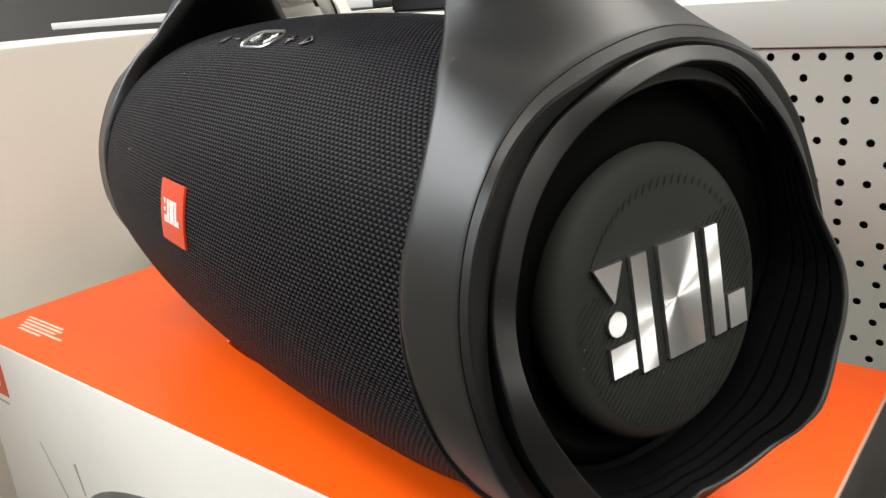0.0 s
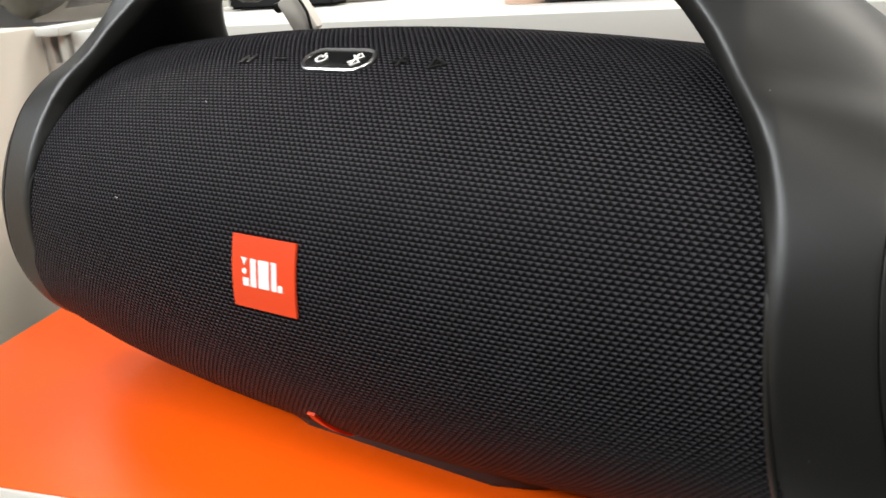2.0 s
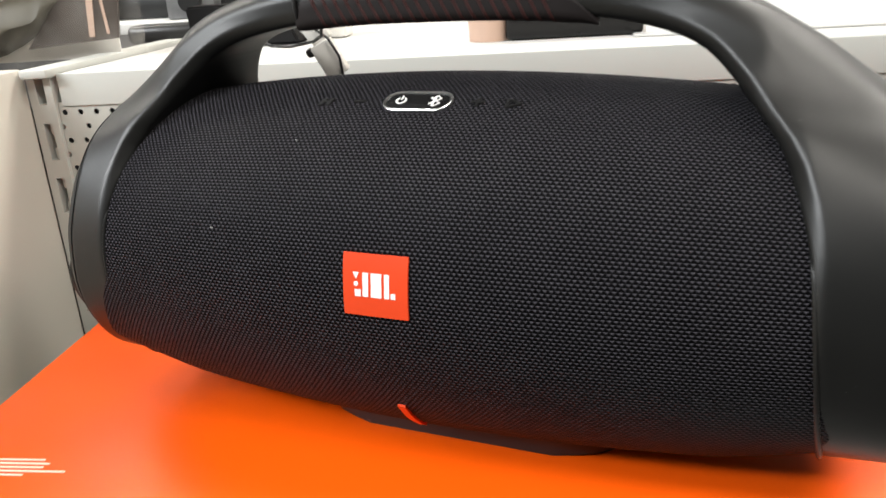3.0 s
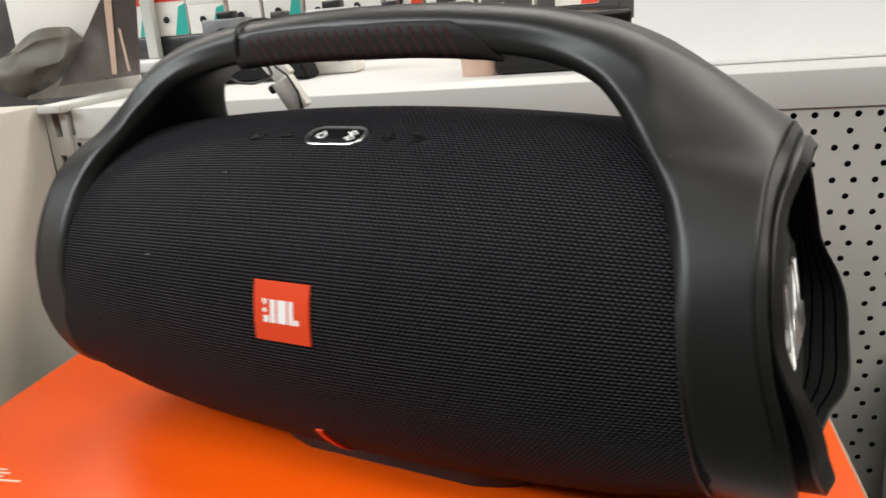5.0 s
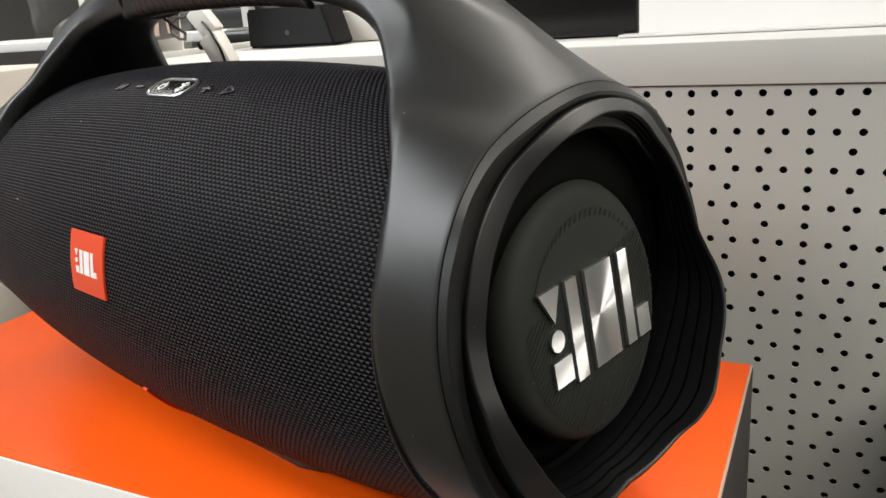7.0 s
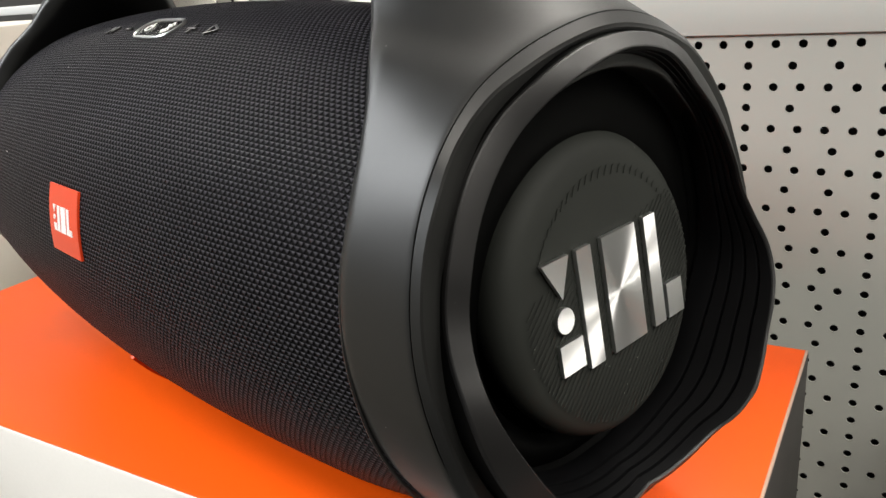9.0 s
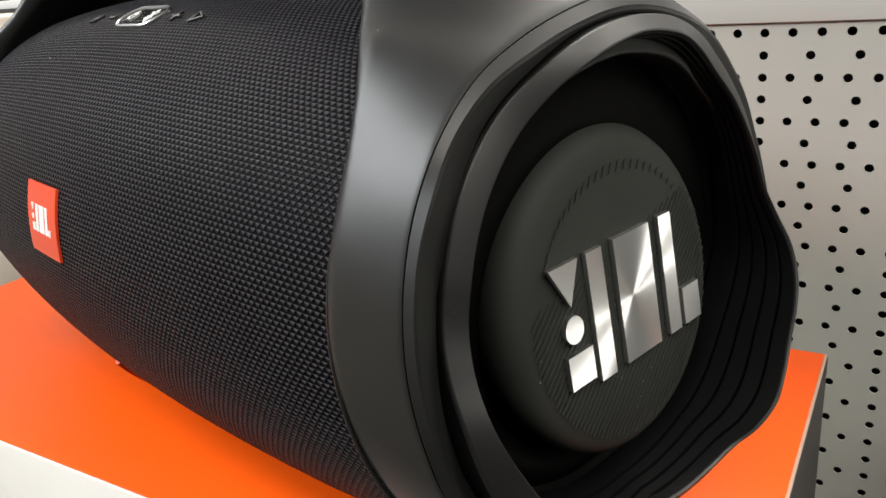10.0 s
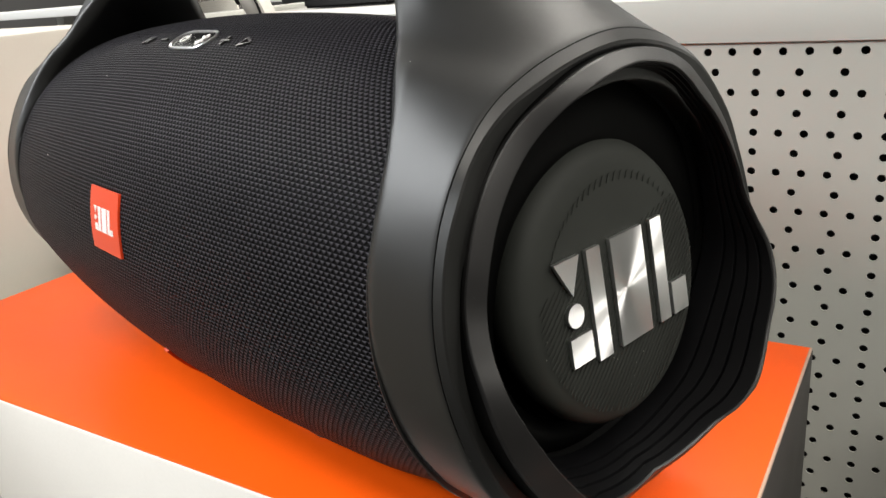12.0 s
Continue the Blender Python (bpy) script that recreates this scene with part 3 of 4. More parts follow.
        e = e[(e[:, a1] > 0) & (e[:, a2] > 0) & (e[:, a1] < ids.shape[a1]) & (e[:, a2] < ids.shape[a2])]
        def idx(d1, d2):
            g = e.copy()
            g[:, a1] -= d1
            g[:, a2] -= d2
            return ids[g[:, 0], g[:, 1], g[:, 2]]
        f = np.stack([idx(1, 1), idx(0, 1), idx(0, 0), idx(1, 0)], 1)
        side = neg[tuple(lo_s)][e[:, 0], e[:, 1], e[:, 2]]
        f[~side] = f[~side][:, ::-1]
        quads.append(f)
    faces = np.concatenate(quads)
    me = bpy.data.meshes.new("handle_shell")
    me.from_pydata(pts.tolist(), [], faces.tolist())
    me.polygons.foreach_set("use_smooth", [True] * len(me.polygons))
    me.normals_split_custom_set_from_vertices(normals.tolist())
    me.materials.append(M_SHELL)
    ob = tagged(new("handle_shell", me), "matte dark grey moulded handle and end shells")
    ob.parent = speaker
    return ob


shell_frame()


def along(side, u, f):
    """Place along the axis; the shorter end stands back."""
    p = float(pull(side, f))
    return min((u + p * 0.12 / 0.09) / (1 + p / 0.09), u) if u < 0.21 + p else u - p


def ring_of(side, sections, n=220, skew=0.0):
    """A closed ring whose section is given by sections(angle) as (u, r) points."""
    bm = bmesh.new()
    rings = []
    for k in range(n):
        a = 360 * k / n
        f = fold(a)
        rings.append([at_end(side, along(side, u, f) - skew * r * math.cos(radians(a)), r, a) for u, r in sections(f)])
    loft(bm, rings, closed_v=True)
    return bm


TILT = radians(8.4)
DISC_U, DISC_R, DISC_Z = 0.2195, 0.0518, 0.0043


def disc_plane(z):
    return DISC_U - math.tan(TILT) * z


def bumper_section(f):
    """The chamfered rubber crest: outer edge, slanting face, inner edge."""
    c, cr, e, er = line_u(OUTER, f), line_r(OUTER, f), line_u(CREST, f), line_r(CREST, f)
    mix = lambda t, d=0.0: (c + (e - c) * t + d, cr + (er - cr) * t + d)
    return [(c - 0.006, cr - 0.0012), (c - 0.0012, cr - 0.0001), (c - 0.0004, cr), mix(0.05), mix(0.95), (e, er - 0.0003), (e - 0.0006, er - 0.0008), (e - 0.0024, er - 0.0011), (e - 0.006, er - 0.0004)]


def trim_section(f):
    """Bevelled trim: a lit bevel from the joint line, then a wall that drops to the valley."""
    w, wr, b, br, cr = line_u(BRIM, f), line_r(BRIM, f), line_u(TRIM, f), line_r(TRIM, f), line_r(OUTER, f)
    foot = min(br - 0.0015, cr + 0.0006)
    mix = lambda t, d: (w + (b - w) * t + d, wr + (br - wr) * t + d)
    return [(w - 0.0030, wr - 0.0030), (w + 0.0002, wr - 0.0012), mix(0.06, -0.0003), mix(0.11, 0.0001), mix(0.88, 0.0001), mix(0.97, -0.0001), (b, br - 0.0006), (b - 0.0003, foot), (b - 0.0014, foot - 0.0006), (b - 0.006, foot - 0.0006), (w - 0.0040, foot)]


def gasket_section(f):
    w, wr = line_u(BRIM, f), line_r(BRIM, f)
    # it sinks into the moulding on the underside
    h = 0.0002 - 0.0010 * min(1.0, max(0.0, (-8 - f) / 18))
    g = min(0.0003, 0.15 * (line_u(TRIM, f) - w))
    return [(w - 0.0008, wr - 0.0020), (w - 0.0003, wr + h - 0.0003), (w, wr + h - 0.0002), (w + g, wr + h - 0.0006), (w + g - 0.0003, wr - 0.0024)]


def valley_section(f):
    """The gap between trim and bumper, its deep shade put into the black colour."""
    b, c, cr = line_u(TRIM, f), line_u(OUTER, f), line_r(OUTER, f)
    low = min(b - 0.0030, c - 0.002)
    return [(low, cr + 0.0020), (low + 0.0006, cr + 0.0004), (c - 0.0012, cr - 0.0004), (c - 0.0010, cr - 0.0010), (c - 0.0016, cr - 0.0020), (low - 0.003, cr - 0.0020), (low - 0.003, cr + 0.0020)]


def bead_section(f):
    u, r = line_u(SEAM, f), line_r(SEAM, f) - 0.004 * min(1.0, max(0.0, (f - 22) / 14))
    return [(u - 0.0004, r - 0.002), (u - 0.0004, r + 0.0006), (u + 0.0002, r + 0.0012), (u + 0.0010, r + 0.0014), (u + 0.0018, r + 0.0010), (u + 0.0020, r - 0.002)]


WELL_U, WELL_R = 0.2130, 0.0668


def well_section(f):
    """The stepped inner wall: five bands with narrow grooves between them, the lowest a plain circle."""
    e, er = line_u(CREST, f), line_r(CREST, f) - 0.0010
    u0, u1, r1 = e - 0.0012, WELL_U - 0.0008, er - 0.0028 - 0.0010 * min(1.0, max(0.0, (30 - f) / 60))
    deep = 0.0016 * min(1.0, max(0.25, (u0 - u1) / 0.016)) * min(1.0, max(0.06, (66 - f) / 26))
    gap = min(0.0011, (u0 - u1) / 14)
    pts = [(u0 + 0.0004, er + 0.0004)]
    for k in range(5):
        ua, ub = u0 + (u1 - u0) * k / 5, u0 + (u1 - u0) * (k + 1) / 5
        ra, rb = er + (r1 - er) * k / 5, er + (r1 - er) * (k + 1) / 5
        pts += [(ua, ra - 0.0002), (ua - 0.15 * (ua - ub), ra - 0.0003), (ub + gap, rb + 0.0001)]
        if k < 4:
            pts += [(ub + 0.75 * gap, rb + 0.6 * deep), (ub + 0.25 * gap, rb + deep)]
    return pts + [(u1 - 0.004, r1 + 0.0004), (u1 - 0.004, er + 0.004), (u0 - 0.002, er + 0.004)]


def surround_section(f):
    """Rubber roll between the well and the membrane."""
    u, r = WELL_U - 0.003, line_r(CREST, f) - 0.0020
    span = r - 0.0030 - 0.0520
    return [(u - 0.010, r), (u - 0.003, r), (u - 0.0045, r - 0.0020)] + [(u - 0.0050 + 0.0030 * math.sin(math.pi * k / 8), r - 0.0030 - span * k / 8) for k in range(9)] + [(u - 0.009, 0.0515), (u - 0.014, 0.0505), (u - 0.016, r)]


def end_assembly(side):
    lean = 0.0106 if side > 0 else 0.0
    part("end_trim", ring_of(side, trim_section), M_SHELL, speaker, "bevelled grey trim ring", angle=18)
    part("gasket", ring_of(side, gasket_section), M_DEEP_SHADE, speaker, "thin black joint line", angle=18)
    part("valley_ring", ring_of(side, valley_section, skew=lean), M_DEEP_SHADE, speaker, "sunken ring behind the bumper, coloured black for its shade")
    part("seam_bead", ring_of(side, bead_section), M_SHELL, speaker, "thin raised bead along the cloth")
    part("bumper_ring", ring_of(side, bumper_section, skew=lean), M_RIM, speaker, "wavy black bumper ring", angle=18)
    part("stepped_well", ring_of(side, well_section, skew=lean), M_WELL_SHADE, speaker, "black stepped well round the membrane, darkened for its shade", angle=18)
    part("surround", ring_of(side, surround_section), M_DEEP_SHADE, speaker, "black rubber roll round the membrane, darkened for its shade")
    bm = bmesh.new()
    rings = []
    n = 96
    profile = [(-0.020, DISC_R - 0.004), (-0.013, DISC_R - 0.0008), (-0.0085, DISC_R), (-0.0055, DISC_R - 0.0006), (-0.0034, DISC_R - 0.0018), (-0.0018, DISC_R - 0.0036), (-0.0008, DISC_R - 0.0058), (-0.0002, DISC_R - 0.0090), (0.0002, DISC_R - 0.0130), (0.0006, 0.022), (0.0006, 0.010), (0.0006, 0.001)]
    for h, r in profile:
        ring = []
        for k in range(n):
            a = 2 * math.pi * k / n
            v, z = r * math.cos(a), DISC_Z + r * math.sin(a)
            ring.append(Vector((side * (disc_plane(z) + h - PULL[side]), v, z)))
        rings.append(ring)
    loft(bm, rings, caps=True)
    disc = part("membrane", bm, M_DISC, speaker, "soft black rubber passive radiator")

    def face(a, b, d):
        z = b + DISC_Z + 0.022 * a
        return Vector((side * (disc_plane(z) + 0.0005 + d - PULL[side]), side * a, z))

    # fine slanting moulded ribs below, a row of short hooked dashes along the top
    bm = bmesh.new()
    slope = math.tan(radians(48))
    w = 0.00036
    for k in range(-34, 35):
        c = k * 0.0029
        run = [(c + t * slope, t) for t in (x * 0.0008 for x in range(-60, 61))]
        inside = [(a, b) for a, b in run if math.hypot(a, b) < 0.0445 and b < 0.017 + 0.20 * a]
        if len(inside) > 3:
            (a0, b0), (a1, b1) = inside[0], inside[-1]
            slab(bm, [(a0 - w, b0), (a0 + w, b0), (a1 + w, b1), (a1, b1 + w), (a1 - w, b1)], 0.00032, face)
    for k in range(24):
        g = radians(150 - 5.0 * k)
        a1, b1 = 0.0405 * math.cos(g), 0.0405 * math.sin(g)
        size = 0.0030 if k < 12 else 0.0030 - 0.00018 * (k - 12)
        a0, b0 = a1 - size * 0.55, b1 - size
        slab(bm, [(a0 - 0.0002, b0), (a0 + 0.0002, b0), (a1 + 0.0003, b1 - 0.0004), (a1 + 0.0010, b1 - 0.0003), (a1 + 0.0008, b1 + 0.0003), (a1 - 0.0002, b1)], 0.00026, face)
    part("membrane_rib", bm, M_DISC, disc, "slanting moulded ribs", smooth=False)
    # metal emblem as plain shapes: a wedge, a dot and three bars
    zt, zb = 0.0193, -0.0200
    shapes = [
        [(-0.0366, zt), (-0.0236, zt), (-0.0291, 0.0065)],
        circle(0.0041, 24, -0.0290, -0.0003),
        rect(-0.0335, -0.0222, zb + 0.0025, zb + 0.0125),
        rect(-0.0198, -0.0124, zb, zt),
        rect(-0.0065, 0.0122, zb, zt),
        rect(0.0177, 0.0245, zb, zt),
        rect(0.0268, 0.0365, zb, zb + 0.0125),
    ]
    for s in shapes:
        piece = part("emblem_piece", slab(bmesh.new(), s, 0.0016, lambda a, b, d: face(a, b, d + 0.0004)), M_BRUSHED, disc, "brushed metal emblem shape", smooth=False)
        piece.data.use_auto_texspace = False
        piece.data.texspace_location, piece.data.texspace_size = (side * DISC_U, 0, DISC_Z), (0.06, 0.06, 0.06)


for side in (1, -1):
    end_assembly(side)


def patch(u0, u1, a0, a1, lift0, lift1, nu=8, na=8):
    """A small curved plate that hugs the barrel."""
    bm = bmesh.new()
    top = [[bm.verts.new(on_body(u0 + (u1 - u0) * i / nu, a0 + (a1 - a0) * j / na, lift1)) for j in range(na + 1)] for i in range(nu + 1)]
    low = [[bm.verts.new(on_body(u0 + (u1 - u0) * i / nu, a0 + (a1 - a0) * j / na, lift0)) for j in range(na + 1)] for i in range(nu + 1)]
    for i in range(nu):
        for j in range(na):
            bm.faces.new((top[i][j], top[i + 1][j], top[i + 1][j + 1], top[i][j + 1]))
    edge = [(i, 0) for i in range(nu)] + [(nu, j) for j in range(na)] + [(i, na) for i in range(nu, 0, -1)] + [(0, j) for j in range(na, 0, -1)]
    for k, (i, j) in enumerate(edge):
        p, q = edge[(k + 1) % len(edge)]
        bm.faces.new((top[i][j], low[i][j], low[p][q], top[p][q]))
    return bm


ARC = math.degrees(1 / R_MID)
badge = part("badge", patch(-0.0172, 0.0168, 1.0, 18.0, -0.001, 0.0011), M_RED, speaker, "orange-red enamel badge")


def hug(a0):
    """Lays flat shapes onto the barrel round the angle a0."""
    return lambda a, b, d: on_body(a, a0 + b * ARC, d)


for s in ([(-0.0118, 0.006), (-0.0085, 0.006), (-0.0100, 0.0028)], circle(0.0012, 10, -0.0100, 0.0005), rect(-0.0108, -0.0076, -0.0055, -0.0022), rect(-0.0066, -0.0036, -0.0055, 0.006), rect(-0.0022, 0.0034, -0.0055, 0.006), rect(0.0048, 0.0074, -0.0055, 0.006), rect(0.0082, 0.0106, -0.0055, -0.0028)):
    place = hug(9.5)
    part("badge_bar", slab(bmesh.new(), s, 0.0004, lambda a, b, d: place(a, b, d + 0.0010)), M_WHITE, badge, "white raised shape", smooth=False)


def buttons():
    place = hug(66.0)
    bm = bmesh.new()
    outer, inner = stadium(0.0375, 0.0165, 12, 0.0012), stadium(0.0345, 0.0135, 12, 0.0012)
    k = len(outer)
    rows = [[place(a, b, -0.001) for a, b in outer], [place(a, b, 0.0010) for a, b in outer], [place(a, b, 0.0014) for a, b in stadium(0.0365, 0.0155, 12, 0.0012)], [place(a, b, 0.0010) for a, b in inner], [place(a, b, -0.001) for a, b in inner]]
    loft(bm, rows)
    part("button_ring", bm, M_SILVER, speaker, "silver ring round the power buttons")
    bm = slab(bmesh.new(), inner, 0.0018, lambda a, b, d: place(a, b, d - 0.0012))
    plate = part("button_plate", bm, M_GLASSY, speaker, "glossy black button plate", smooth=False)
    bm = bmesh.new()
    lift = lambda a, b, d: place(a, b, d + 0.0007)
    for g in range(14):
        t0, t1 = radians(120 + 300 * g / 14), radians(120 + 300 * (g + 1) / 14)
        slab(bm, [(-0.0080 + r * math.cos(t), r * math.sin(t)) for r, t in ((0.0030, t0), (0.0030, t1), (0.0020, t1), (0.0020, t0))], 0.0003, lift)
    slab(bm, rect(-0.0085, -0.0075, 0.0008, 0.0040), 0.0003, lift)
    part("power_icon", bm, M_WHITE, plate, "white power icon", smooth=False)
    bm = bmesh.new()
    slab(bm, rect(0.0095, 0.0107, -0.0042, 0.0042), 0.0003, lift)
    slab(bm, [(0.0107, 0.0042), (0.0130, 0.0020), (0.0075, -0.0024), (0.0082, -0.0032), (0.0140, 0.0020), (0.0107, 0.0050)], 0.0003, lift)
    slab(bm, [(0.0107, -0.0042), (0.0130, -0.0020), (0.0075, 0.0024), (0.0082, 0.0032), (0.0140, -0.0020), (0.0107, -0.0050)], 0.0003, lift)
    part("wireless_icon", bm, M_WHITE, plate, "white wireless icon", smooth=False)
    for nm, shapes in (
        ("link_button", [rect(-0.0560, -0.0535, -0.003, 0.003, 0.001), rect(-0.0515, -0.0490, -0.003, 0.003, 0.001), rect(-0.0535, -0.0510, -0.0006, 0.0010)]),
        ("minus_button", [rect(-0.0350, -0.0285, -0.0007, 0.0007)]),
        ("plus_button", [rect(0.0295, 0.0365, -0.0007, 0.0007), rect(0.0323, 0.0337, -0.0035, -0.0008), rect(0.0323, 0.0337, 0.0008, 0.0035)]),
        ("play_button", [[(0.0475, -0.0038), (0.0488, -0.0038), (0.0488, 0.0038), (0.0475, 0.0038)], [(0.0488, 0.0038), (0.0488, 0.0024), (0.0545, -0.0004), (0.0552, 0.0004)], [(0.0488, -0.0038), (0.0488, -0.0024), (0.0545, 0.0004), (0.0552, -0.0004)]]),
    ):
        bm = bmesh.new()
        for s in shapes:
            slab(bm, s, 0.0012, lambda a, b, d: place(a, b, d - 0.0003))
        part(nm, bm, M_BLACK, speaker, "raised black icon", smooth=False)


buttons()
for u, a, w in ((-0.0985, 21.4, 0.0007), (-0.0582, 50.0, 0.00035)):
    part("lint_speck", slab(bmesh.new(), stadium(2.2 * w, 0.6 * w, 4, u), 0.0005, hug(a)), M_LINE, speaker, "white speck of lint", smooth=False)
# rubber foot under the barrel and the pull tab of the port flap
bm = slab(bmesh.new(), stadium(0.200, 0.088, 12, 0.012), 0.0115, lambda a, b, d: Vector((a, b, -0.1000 + d)))
bmesh.ops.bevel(bm, geom=[e for e in bm.edges if abs(e.verts[0].co.z - e.verts[1].co.z) < 1e-5], offset=0.002, segments=2, affect="EDGES")
part("foot", bm, M_BLACK, speaker, "black rubber foot")
part("flap_tab", patch(-0.0022, 0.0022, -53.0, -33.5, -0.001, 0.0013, 2, 10), M_RED, speaker, "small orange pull tab")


def grip():
    """Ribbed rubber inlay on the front of the handle."""
    bm = bmesh.new()

    def skin(u, s, d):
        """s runs up the front of the handle in millimetres, from the middle of its underside."""
        z = curve_at([(0.0, 0.14355), (0.04, 0.14310), (0.075, 0.14075), (0.105, 0.1345)], abs(u))
        arc1, flat = 3.5 * math.pi / 2, 6.5
        if s < 16.3:
            y, h, ny, nh = -s / 1000, -0.0130, 0.0, -1.0
        elif s < 16.3 + arc1:
            g = (s - 16.3) / 3.5
            ny, nh = -math.sin(g), -math.cos(g)
            y, h = -0.0163 + 0.0035 * ny, -0.0095 + 0.0035 * nh
        elif s < 16.3 + arc1 + flat:
            y, h, ny, nh = -0.0198, -0.0095 + (s - 16.3 - arc1) / 1000, -1.0, 0.0
        else:
            g = (s - 16.3 - arc1 - flat) / 16.0
            ny, nh = -math.cos(g), math.sin(g)
            y, h = -0.0038 + 0.016 * ny, -0.003 + 0.016 * nh
        return Vector((u, y + d * ny, z + h + d * nh))

    rows = []
    for i in range(33):
        t = i / 32
        u = -0.079 + 0.166 * t
        hi = 37 - 17 * (max(0, t - 0.84) / 0.16) ** 1.3 - 5 * (max(0, 0.06 - t) / 0.06)
        lo = 8 + 7 * (max(0, t - 0.88) / 0.12) ** 1.5
        d = 0.0012 * min(1.0, (1 - t) / 0.10 + 0.05, t / 0.04 + 0.1)
        rows.append([skin(u, lo + (hi - lo) * k / 18, d if 0 < k < 18 else 0.3 * d) for k in range(19)] + [skin(u, hi - (hi - lo) * k / 14, -0.0025) for k in range(15)])
    loft(bm, rows, caps=True)
    g = part("grip", bm, M_INLAY, speaker, "black rubber grip inlay")
    for k in range(20):
        u0 = -0.069 + 0.0066 * k
        bm = loft(bmesh.new(), [[skin(u0 + x + 0.0080 * (1 - j / 10), 18 + 15 * j / 10, d * (1.0 if j < 8 else 1.25)) for x, d in ((0.0, 0.0008), (0.0008, 0.0016), (0.0020, 0.0016), (0.0028, 0.0008))] for j in range(11)], caps=True)
        part("grip_rib", bm, M_GRIP, g)


grip()

# ---- tether behind the speaker ----


def tether():
    t = thing("security_tether", SPK @ pose(-0.078, 0.0, 0.1408), "white plastic security tag on a black cord looped round the handle", "security tag")
    bm = bmesh.new()
    tube(bm, [(0.0, 0.0212 * math.copysign(abs(math.cos(2 * math.pi * k / 32)) ** 0.8, math.cos(2 * math.pi * k / 32)), 0.0134 * math.copysign(abs(math.sin(2 * math.pi * k / 32)) ** 0.8, math.sin(2 * math.pi * k / 32))) for k in range(33)], 0.0010, 8)
    tube(bm, [(0, 0.004, -0.0134), (-0.006, 0.014, -0.019), (-0.022, 0.030, -0.024), (-0.050, 0.046, -0.0285), (-0.068, 0.052, -0.0285), (-0.081, 0.055, -0.0245), (-0.085, 0.056, -0.0190), (-0.074, 0.056, -0.0145), (-0.060, 0.056, -0.0140), (-0.044, 0.055, -0.0170)], 0.0010, 8)
    part("cord", bm, M_BLACK, t, "thin black cord")

    def block(nm, p, w, d, h, rx, ry, rz, m, lab, bev):
        bm = box(bmesh.new(), -w / 2, w / 2, -d / 2, d / 2, -h / 2, h / 2, bev)
        bmesh.ops.transform(bm, matrix=pose(*p, rx, ry, rz), verts=bm.verts)
        return part(nm, bm, m, t, lab)

    block("tag_top", (-0.037, 0.055, -0.018), 0.014, 0.010, 0.022, 0, -38, 20, M_CHALK, "", 0.002)
    block("tag_body", (-0.0275, 0.057, -0.0375), 0.015, 0.012, 0.024, 0, -28, 20, M_CHALK, "white plastic lock body", 0.002)
    block("tag_pin", (-0.038, 0.051, -0.033), 0.006, 0.006, 0.006, 0, -28, 20, M_BLACK, "black pin", 0.002)
    part("wire", tube(bmesh.new(), [(-0.033, 0.050, -0.018), (-0.023, 0.049, -0.024), (-0.017, 0.051, -0.036), (-0.018, 0.055, -0.049)], 0.0009, 8), M_BLACK, t, "thin black wire")


tether()

# ---- things on the shelf above ----
DECK = 1.1870


def sound_bar():
    t = thing("sound_bar", pose(0.110, 0.452, DECK), "black sound bar lying on the white shelf", "sound bar")
    boxed("body", (-0.062, 0.061, -0.032, 0.045, 0.001, 0.051), M_GLOSS, t, 0.004, "", 3)
    bm = bmesh.new()
    for k in range(9):
        box(bm, -0.050 + 0.0052 * k, -0.0480 + 0.0052 * k, -0.0324, -0.030, 0.0450, 0.0462)
    part("vent", bm, M_GREYSTEEL, t, "row of small vent slots", smooth=False)
    return t


sound_bar()


def console():
    t = thing("game_console", pose(-0.226, 0.500, DECK), "low black plastic console with slanting sides on the shelf", "console")
    bm = box(bmesh.new(), -0.058, 0.058, 0.0, 0.040, 0.001, 0.043)
    for v in bm.verts:
        if v.co.z > 0.02:
            v.co.x += -0.022 if v.co.x > 0 else -0.010
            v.co.y += 0.014
    bmesh.ops.bevel(bm, geom=list(bm.edges), offset=0.0025, segments=2, affect="EDGES")
    part("casing", bm, M_DULL, t)
    part("front_mark", slab(bmesh.new(), circle(0.003, 16, -0.006, 0.016), 0.0006, lambda a, b, d: Vector((a, 0.0048 - d, b))), M_GREYSTEEL, t, smooth=False)


console()


def sign():
    t = thing("sign_holder", pose(0.173, 0.418, DECK, 0, 0, -1.2), "white paper sign in a clear stand on the shelf", "sign")
    boxed("sheet", (0.0, 0.42, 0.0, 0.0016, 0.001, 0.30), M_PAPER, t, 0.0, "blank white paper sheet")
    boxed("foot", (-0.012, 0.43, -0.020, 0.0, 0.0002, 0.0022), M_DECK, t, 0.0008, "clear plastic foot strip")


sign()


def cup():
    t = thing("paper_cup", pose(0.0330, 0.44, DECK), "small tan paper cup on the shelf", "cup")
    bm = bmesh.new()
    loft(bm, [[(r * math.cos(2 * math.pi * k / 28), r * math.sin(2 * math.pi * k / 28), z) for k in range(28)] for r, z in ((0.0195, 0.0), (0.0225, 0.06), (0.0235, 0.061), (0.0235, 0.064), (0.0218, 0.064), (0.0190, 0.004))], caps=True)
    part("wall", bm, M_TAN, t)


cup()


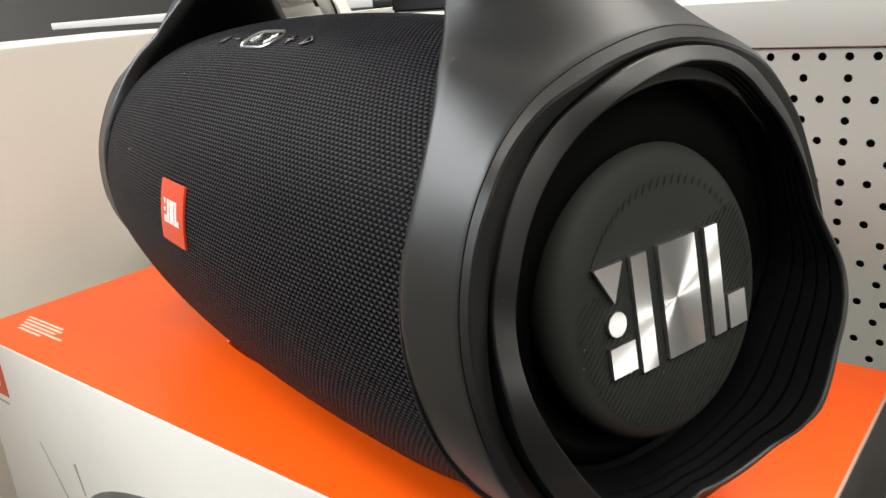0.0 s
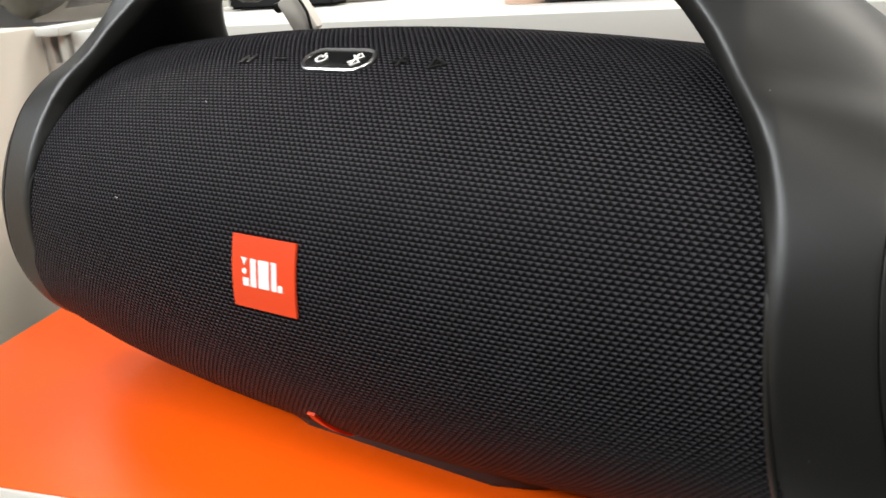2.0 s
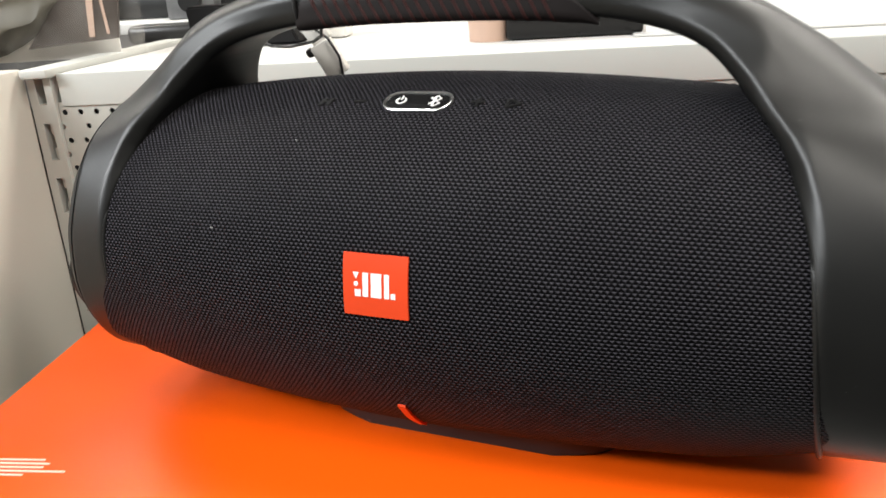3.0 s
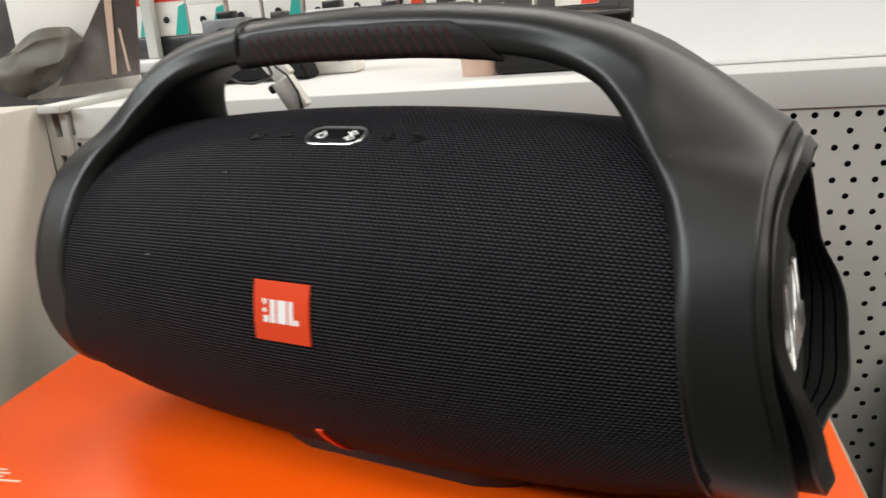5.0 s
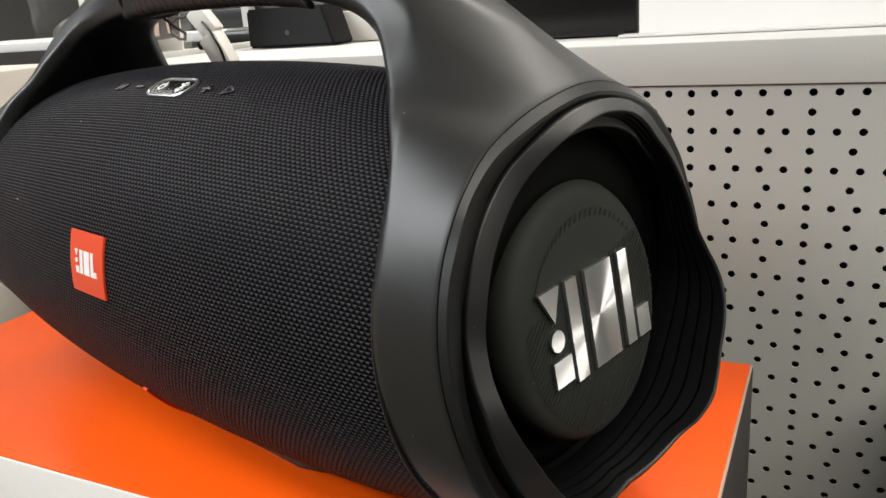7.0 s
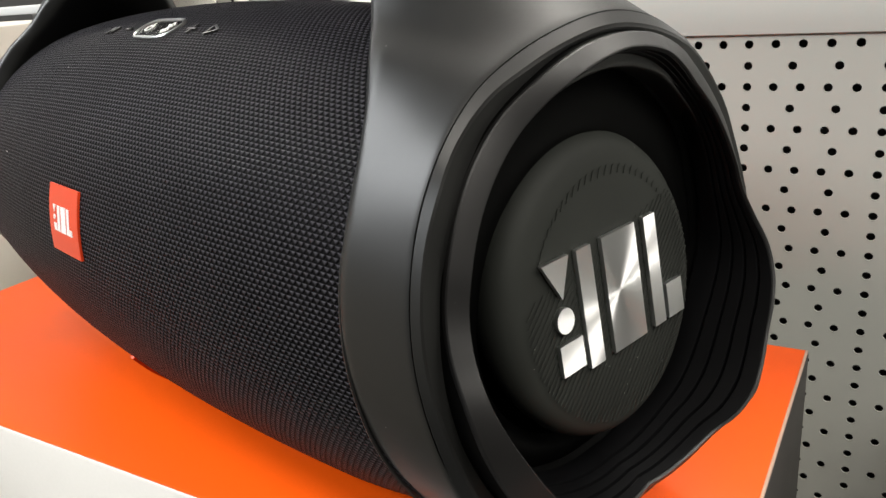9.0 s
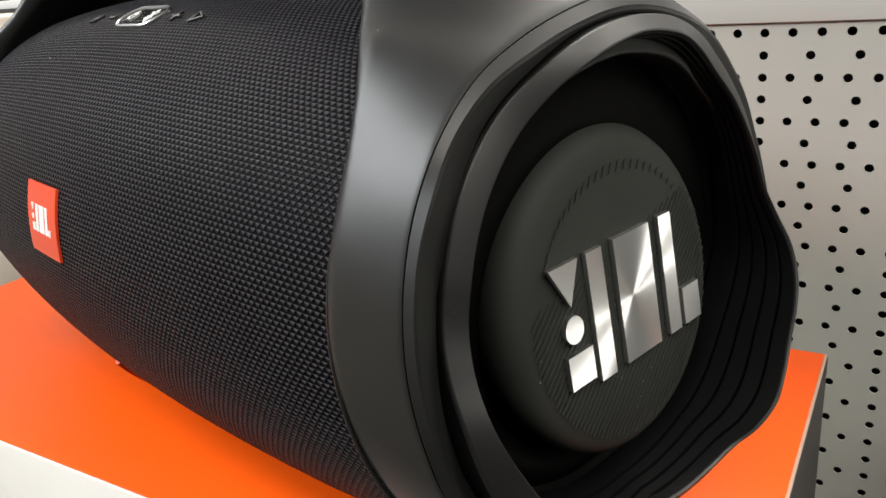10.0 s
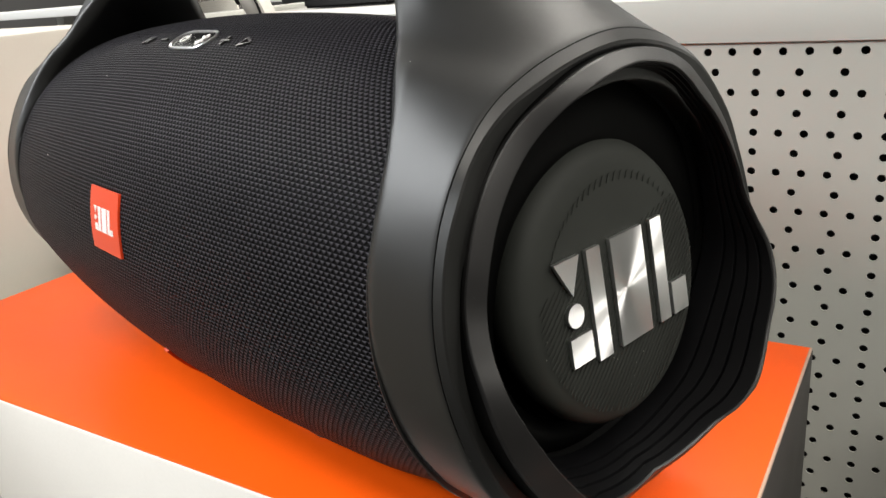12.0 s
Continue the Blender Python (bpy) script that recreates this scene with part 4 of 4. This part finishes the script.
def pack(x, y, z, w, h, low, band):
    t = thing("retail_pack", pose(x, y, z), "small white retail box with a coloured band and dark lens print", "box", "boxes on the far rack")
    boxed("carton", (-w / 2, w / 2, 0, 0.05, 0, h), M_CHALK, t, 0.001)
    boxed("band", (-w / 2 - 0.0005, w / 2 + 0.0005, -0.001, 0.0495, h * 0.72, h + 0.001), band, t, 0.0004)
    part("corner", slab(bmesh.new(), [(w * 0.10, 0.001), (w / 2, 0.001), (w / 2, h * 0.66), (w * 0.30, h * 0.60)], 0.0008, lambda a, b, d: Vector((a, -d, b))), low, t, smooth=False)
    bm = slab(bmesh.new(), circle(0.0052, 20, -0.006, h * 0.34), 0.001, lambda a, b, d: Vector((a, -0.0012 - d, b)))
    part("lens_print", bm, M_BLACK, t, smooth=False)
    return t


RACK_Y = 0.86
rack = thing("far_rack", pose(0, 0, 0), "low white rack shelf behind the display", "rack")
boxed("deck", (-1.6, 1.4, RACK_Y - 0.10, RACK_Y + 0.30, 1.19, 1.205), M_DECK, rack, 0.002)
for px in (-1.58, -0.1, 1.37):
    boxed("post", (px, px + 0.03, RACK_Y + 0.2, RACK_Y + 0.23, 0.0, 1.19), M_LIP, rack, 0.002)
boxed("front_post", (-0.570, -0.552, RACK_Y - 0.019, RACK_Y - 0.003, 1.2052, 1.62), M_LIP, rack, 0.002, "white upright strip")
PACKS = ((-0.657, 0.058, M_PACKRED, M_PACKRED), (-0.595, 0.058, M_TEAL, M_PACKRED), (-0.532, 0.058, M_TEAL, M_PACKRED), (-0.469, 0.062, M_TEAL, M_CHALK), (-0.404, 0.052, M_CHALK, M_PACKRED), (-0.342, 0.060, M_TEAL, M_CHALK), (-0.278, 0.052, M_CHALK, M_PACKRED), (-0.216, 0.060, M_CHALK, M_CHALK), (-0.150, 0.055, M_PACKRED, M_PACKRED), (-0.082, 0.07, M_CHALK, M_PACKRED), (0.0, 0.08, M_CHALK, M_PACKRED), (0.10, 0.06, M_PACKRED, M_CHALK))
for k, (x, w, low, band) in enumerate(PACKS):
    pack(x, RACK_Y, 1.2377, w, 0.062 + 0.005 * (k % 3), low, band)


def device(x, w, h, body, dark):
    """A small display camera seen from far off: casing, hump on top, lens barrel."""
    t = thing("display_camera", pose(x, RACK_Y - 0.075, 1.2052), "small grey and black camera on the far rack", "camera", "cameras on the far rack")
    boxed("casing", (-w / 2, w / 2, 0, 0.03, 0, h), body, t, 0.003)
    boxed("top_hump", (-w * 0.16, w * 0.2, 0.004, 0.026, h + 0.0002, h + 0.010), dark, t, 0.002)
    part("lens", slab(bmesh.new(), circle(h * 0.30, 20, 0.003, h * 0.46), 0.010, lambda p, q, d: Vector((p, -d, q))), dark, t, smooth=False)


for row in ((-0.405, 0.070, 0.052, M_GREYPRINT, M_BLACK), (-0.322, 0.062, 0.046, M_BLACK, M_GREYSTEEL), (-0.240, 0.074, 0.055, M_LINE, M_BLACK), (-0.155, 0.060, 0.048, M_BLACK, M_BLACK), (-0.075, 0.068, 0.050, M_GREYPRINT, M_GREYSTEEL), (0.010, 0.066, 0.054, M_GREYSTEEL, M_BLACK)):
    device(*row)
plinth = thing("rack_riser", pose(0, 0, 1.2052), "black riser bar under the row of boxes", "riser")
boxed("bar", (-0.72, 0.16, RACK_Y - 0.002, RACK_Y + 0.06, 0, 0.032), M_BLACK, plinth, 0.003)


def strap_pile(x, y, w):
    t = thing("dark_pouch", pose(x, y, DECK), "dark soft pouch on the shelf", "pouch")
    bm = box(bmesh.new(), -w / 2, w / 2, -0.02, 0.02, 0, 0.022, 0.008, 3)
    part("cloth", bm, M_BLACK, t)


strap_pile(-0.36, 0.62, 0.10)
white_cam = thing("white_camera", pose(-0.162, 0.555, DECK), "small white camera box with a dark lens", "camera")
boxed("casing", (-0.034, 0.030, 0, 0.04, 0, 0.034), M_CHALK, white_cam, 0.004)
part("lens", slab(bmesh.new(), circle(0.0055, 20, 0.014, 0.019), 0.004, lambda a, b, d: Vector((a, -d, b))), M_BLACK, white_cam, smooth=False)


def film_bag():
    """A crinkled clear bag with dark goods on the partition's end."""
    t = thing("clear_bag", pose(-0.40, 0.42, DECK, 0, 0, 6), "clear crinkled plastic bag with dark goods inside", "bag")
    bm = bmesh.new()
    nx, nz = 26, 18
    rows = []
    for i in range(nx + 1):
        row = []
        for k in range(nz + 1):
            x, z = -0.11 + 0.21 * i / nx, 0.15 * k / nz
            bulge = max(0.0, math.sin(math.pi * i / nx)) ** 0.5 * max(0.0, math.sin(math.pi * min(1, 0.12 + 0.88 * k / nz))) ** 0.6
            row.append(Vector((x, -0.035 * bulge + 0.008 * noise.noise((x * 40, z * 40, 0)), z)))
        rows.append(row)
    loft(bm, rows, closed_u=False)
    part("film", bm, M_FILM, t)
    bm = bmesh.new()
    bmesh.ops.create_icosphere(bm, subdivisions=4, radius=0.04)
    for v in bm.verts:
        v.co = Vector((v.co.x * 1.42 - 0.047, v.co.y * 0.5 + 0.025, v.co.z * 0.66 + 0.5 * max(v.co.x, -0.02) + 0.040)) + 0.008 * noise.noise_vector(v.co * 45)
        v.co.z = max(v.co.z, 0.001)
    part("dark_goods", bm, M_GREYGOODS, t, "grey-brown lump of goods")
    upright_face = lambda y: (lambda p, q, d: Vector((p, y - d, q)))
    part("brown_card", slab(bmesh.new(), [(-0.027, 0.014), (0.066, 0.020), (0.080, 0.124), (0.060, 0.126), (0.004, 0.0505), (-0.010, 0.034)], 0.004, upright_face(0.024)), M_BROWN, t, "dark brown card insert", smooth=False)
    for strip in ([(0.0373, 0.0227), (0.0428, 0.0223), (0.0548, 0.124), (0.0462, 0.124)], [(0.0555, 0.0247), (0.0582, 0.0245), (0.0560, 0.067), (0.0533, 0.069)]):
        part("pale_strip", slab(bmesh.new(), strip, 0.001, upright_face(0.0195)), M_TAN, t, "pale pinkish strip", smooth=False)
    boxed("pale_card", (-0.075, 0.060, 0.034, 0.037, 0.001, 0.135), M_CHALK, t, 0.001, "pale card insert")


film_bag()

# ---- a carton at the far end of the lower shelf ----
wc = thing("white_carton", pose(0.372, 0.262, SHELF, 0, 0, 0), "white carton standing upright on the lower shelf", "carton")
boxed("body", (0.0, 0.16, 0.0, 0.05, 0, 0.272), M_CARD, wc, 0.001)
bm = bmesh.new()
for k in range(6):
    slab(bm, rect(0.006, 0.011, 0.262 - 0.012 * k - 0.008, 0.262 - 0.012 * k), 0.0003, lambda a, b, d: Vector((a, -0.0001 - d, b)))
part("print", bm, M_DARKCARD, wc, "column of dark print", smooth=False)
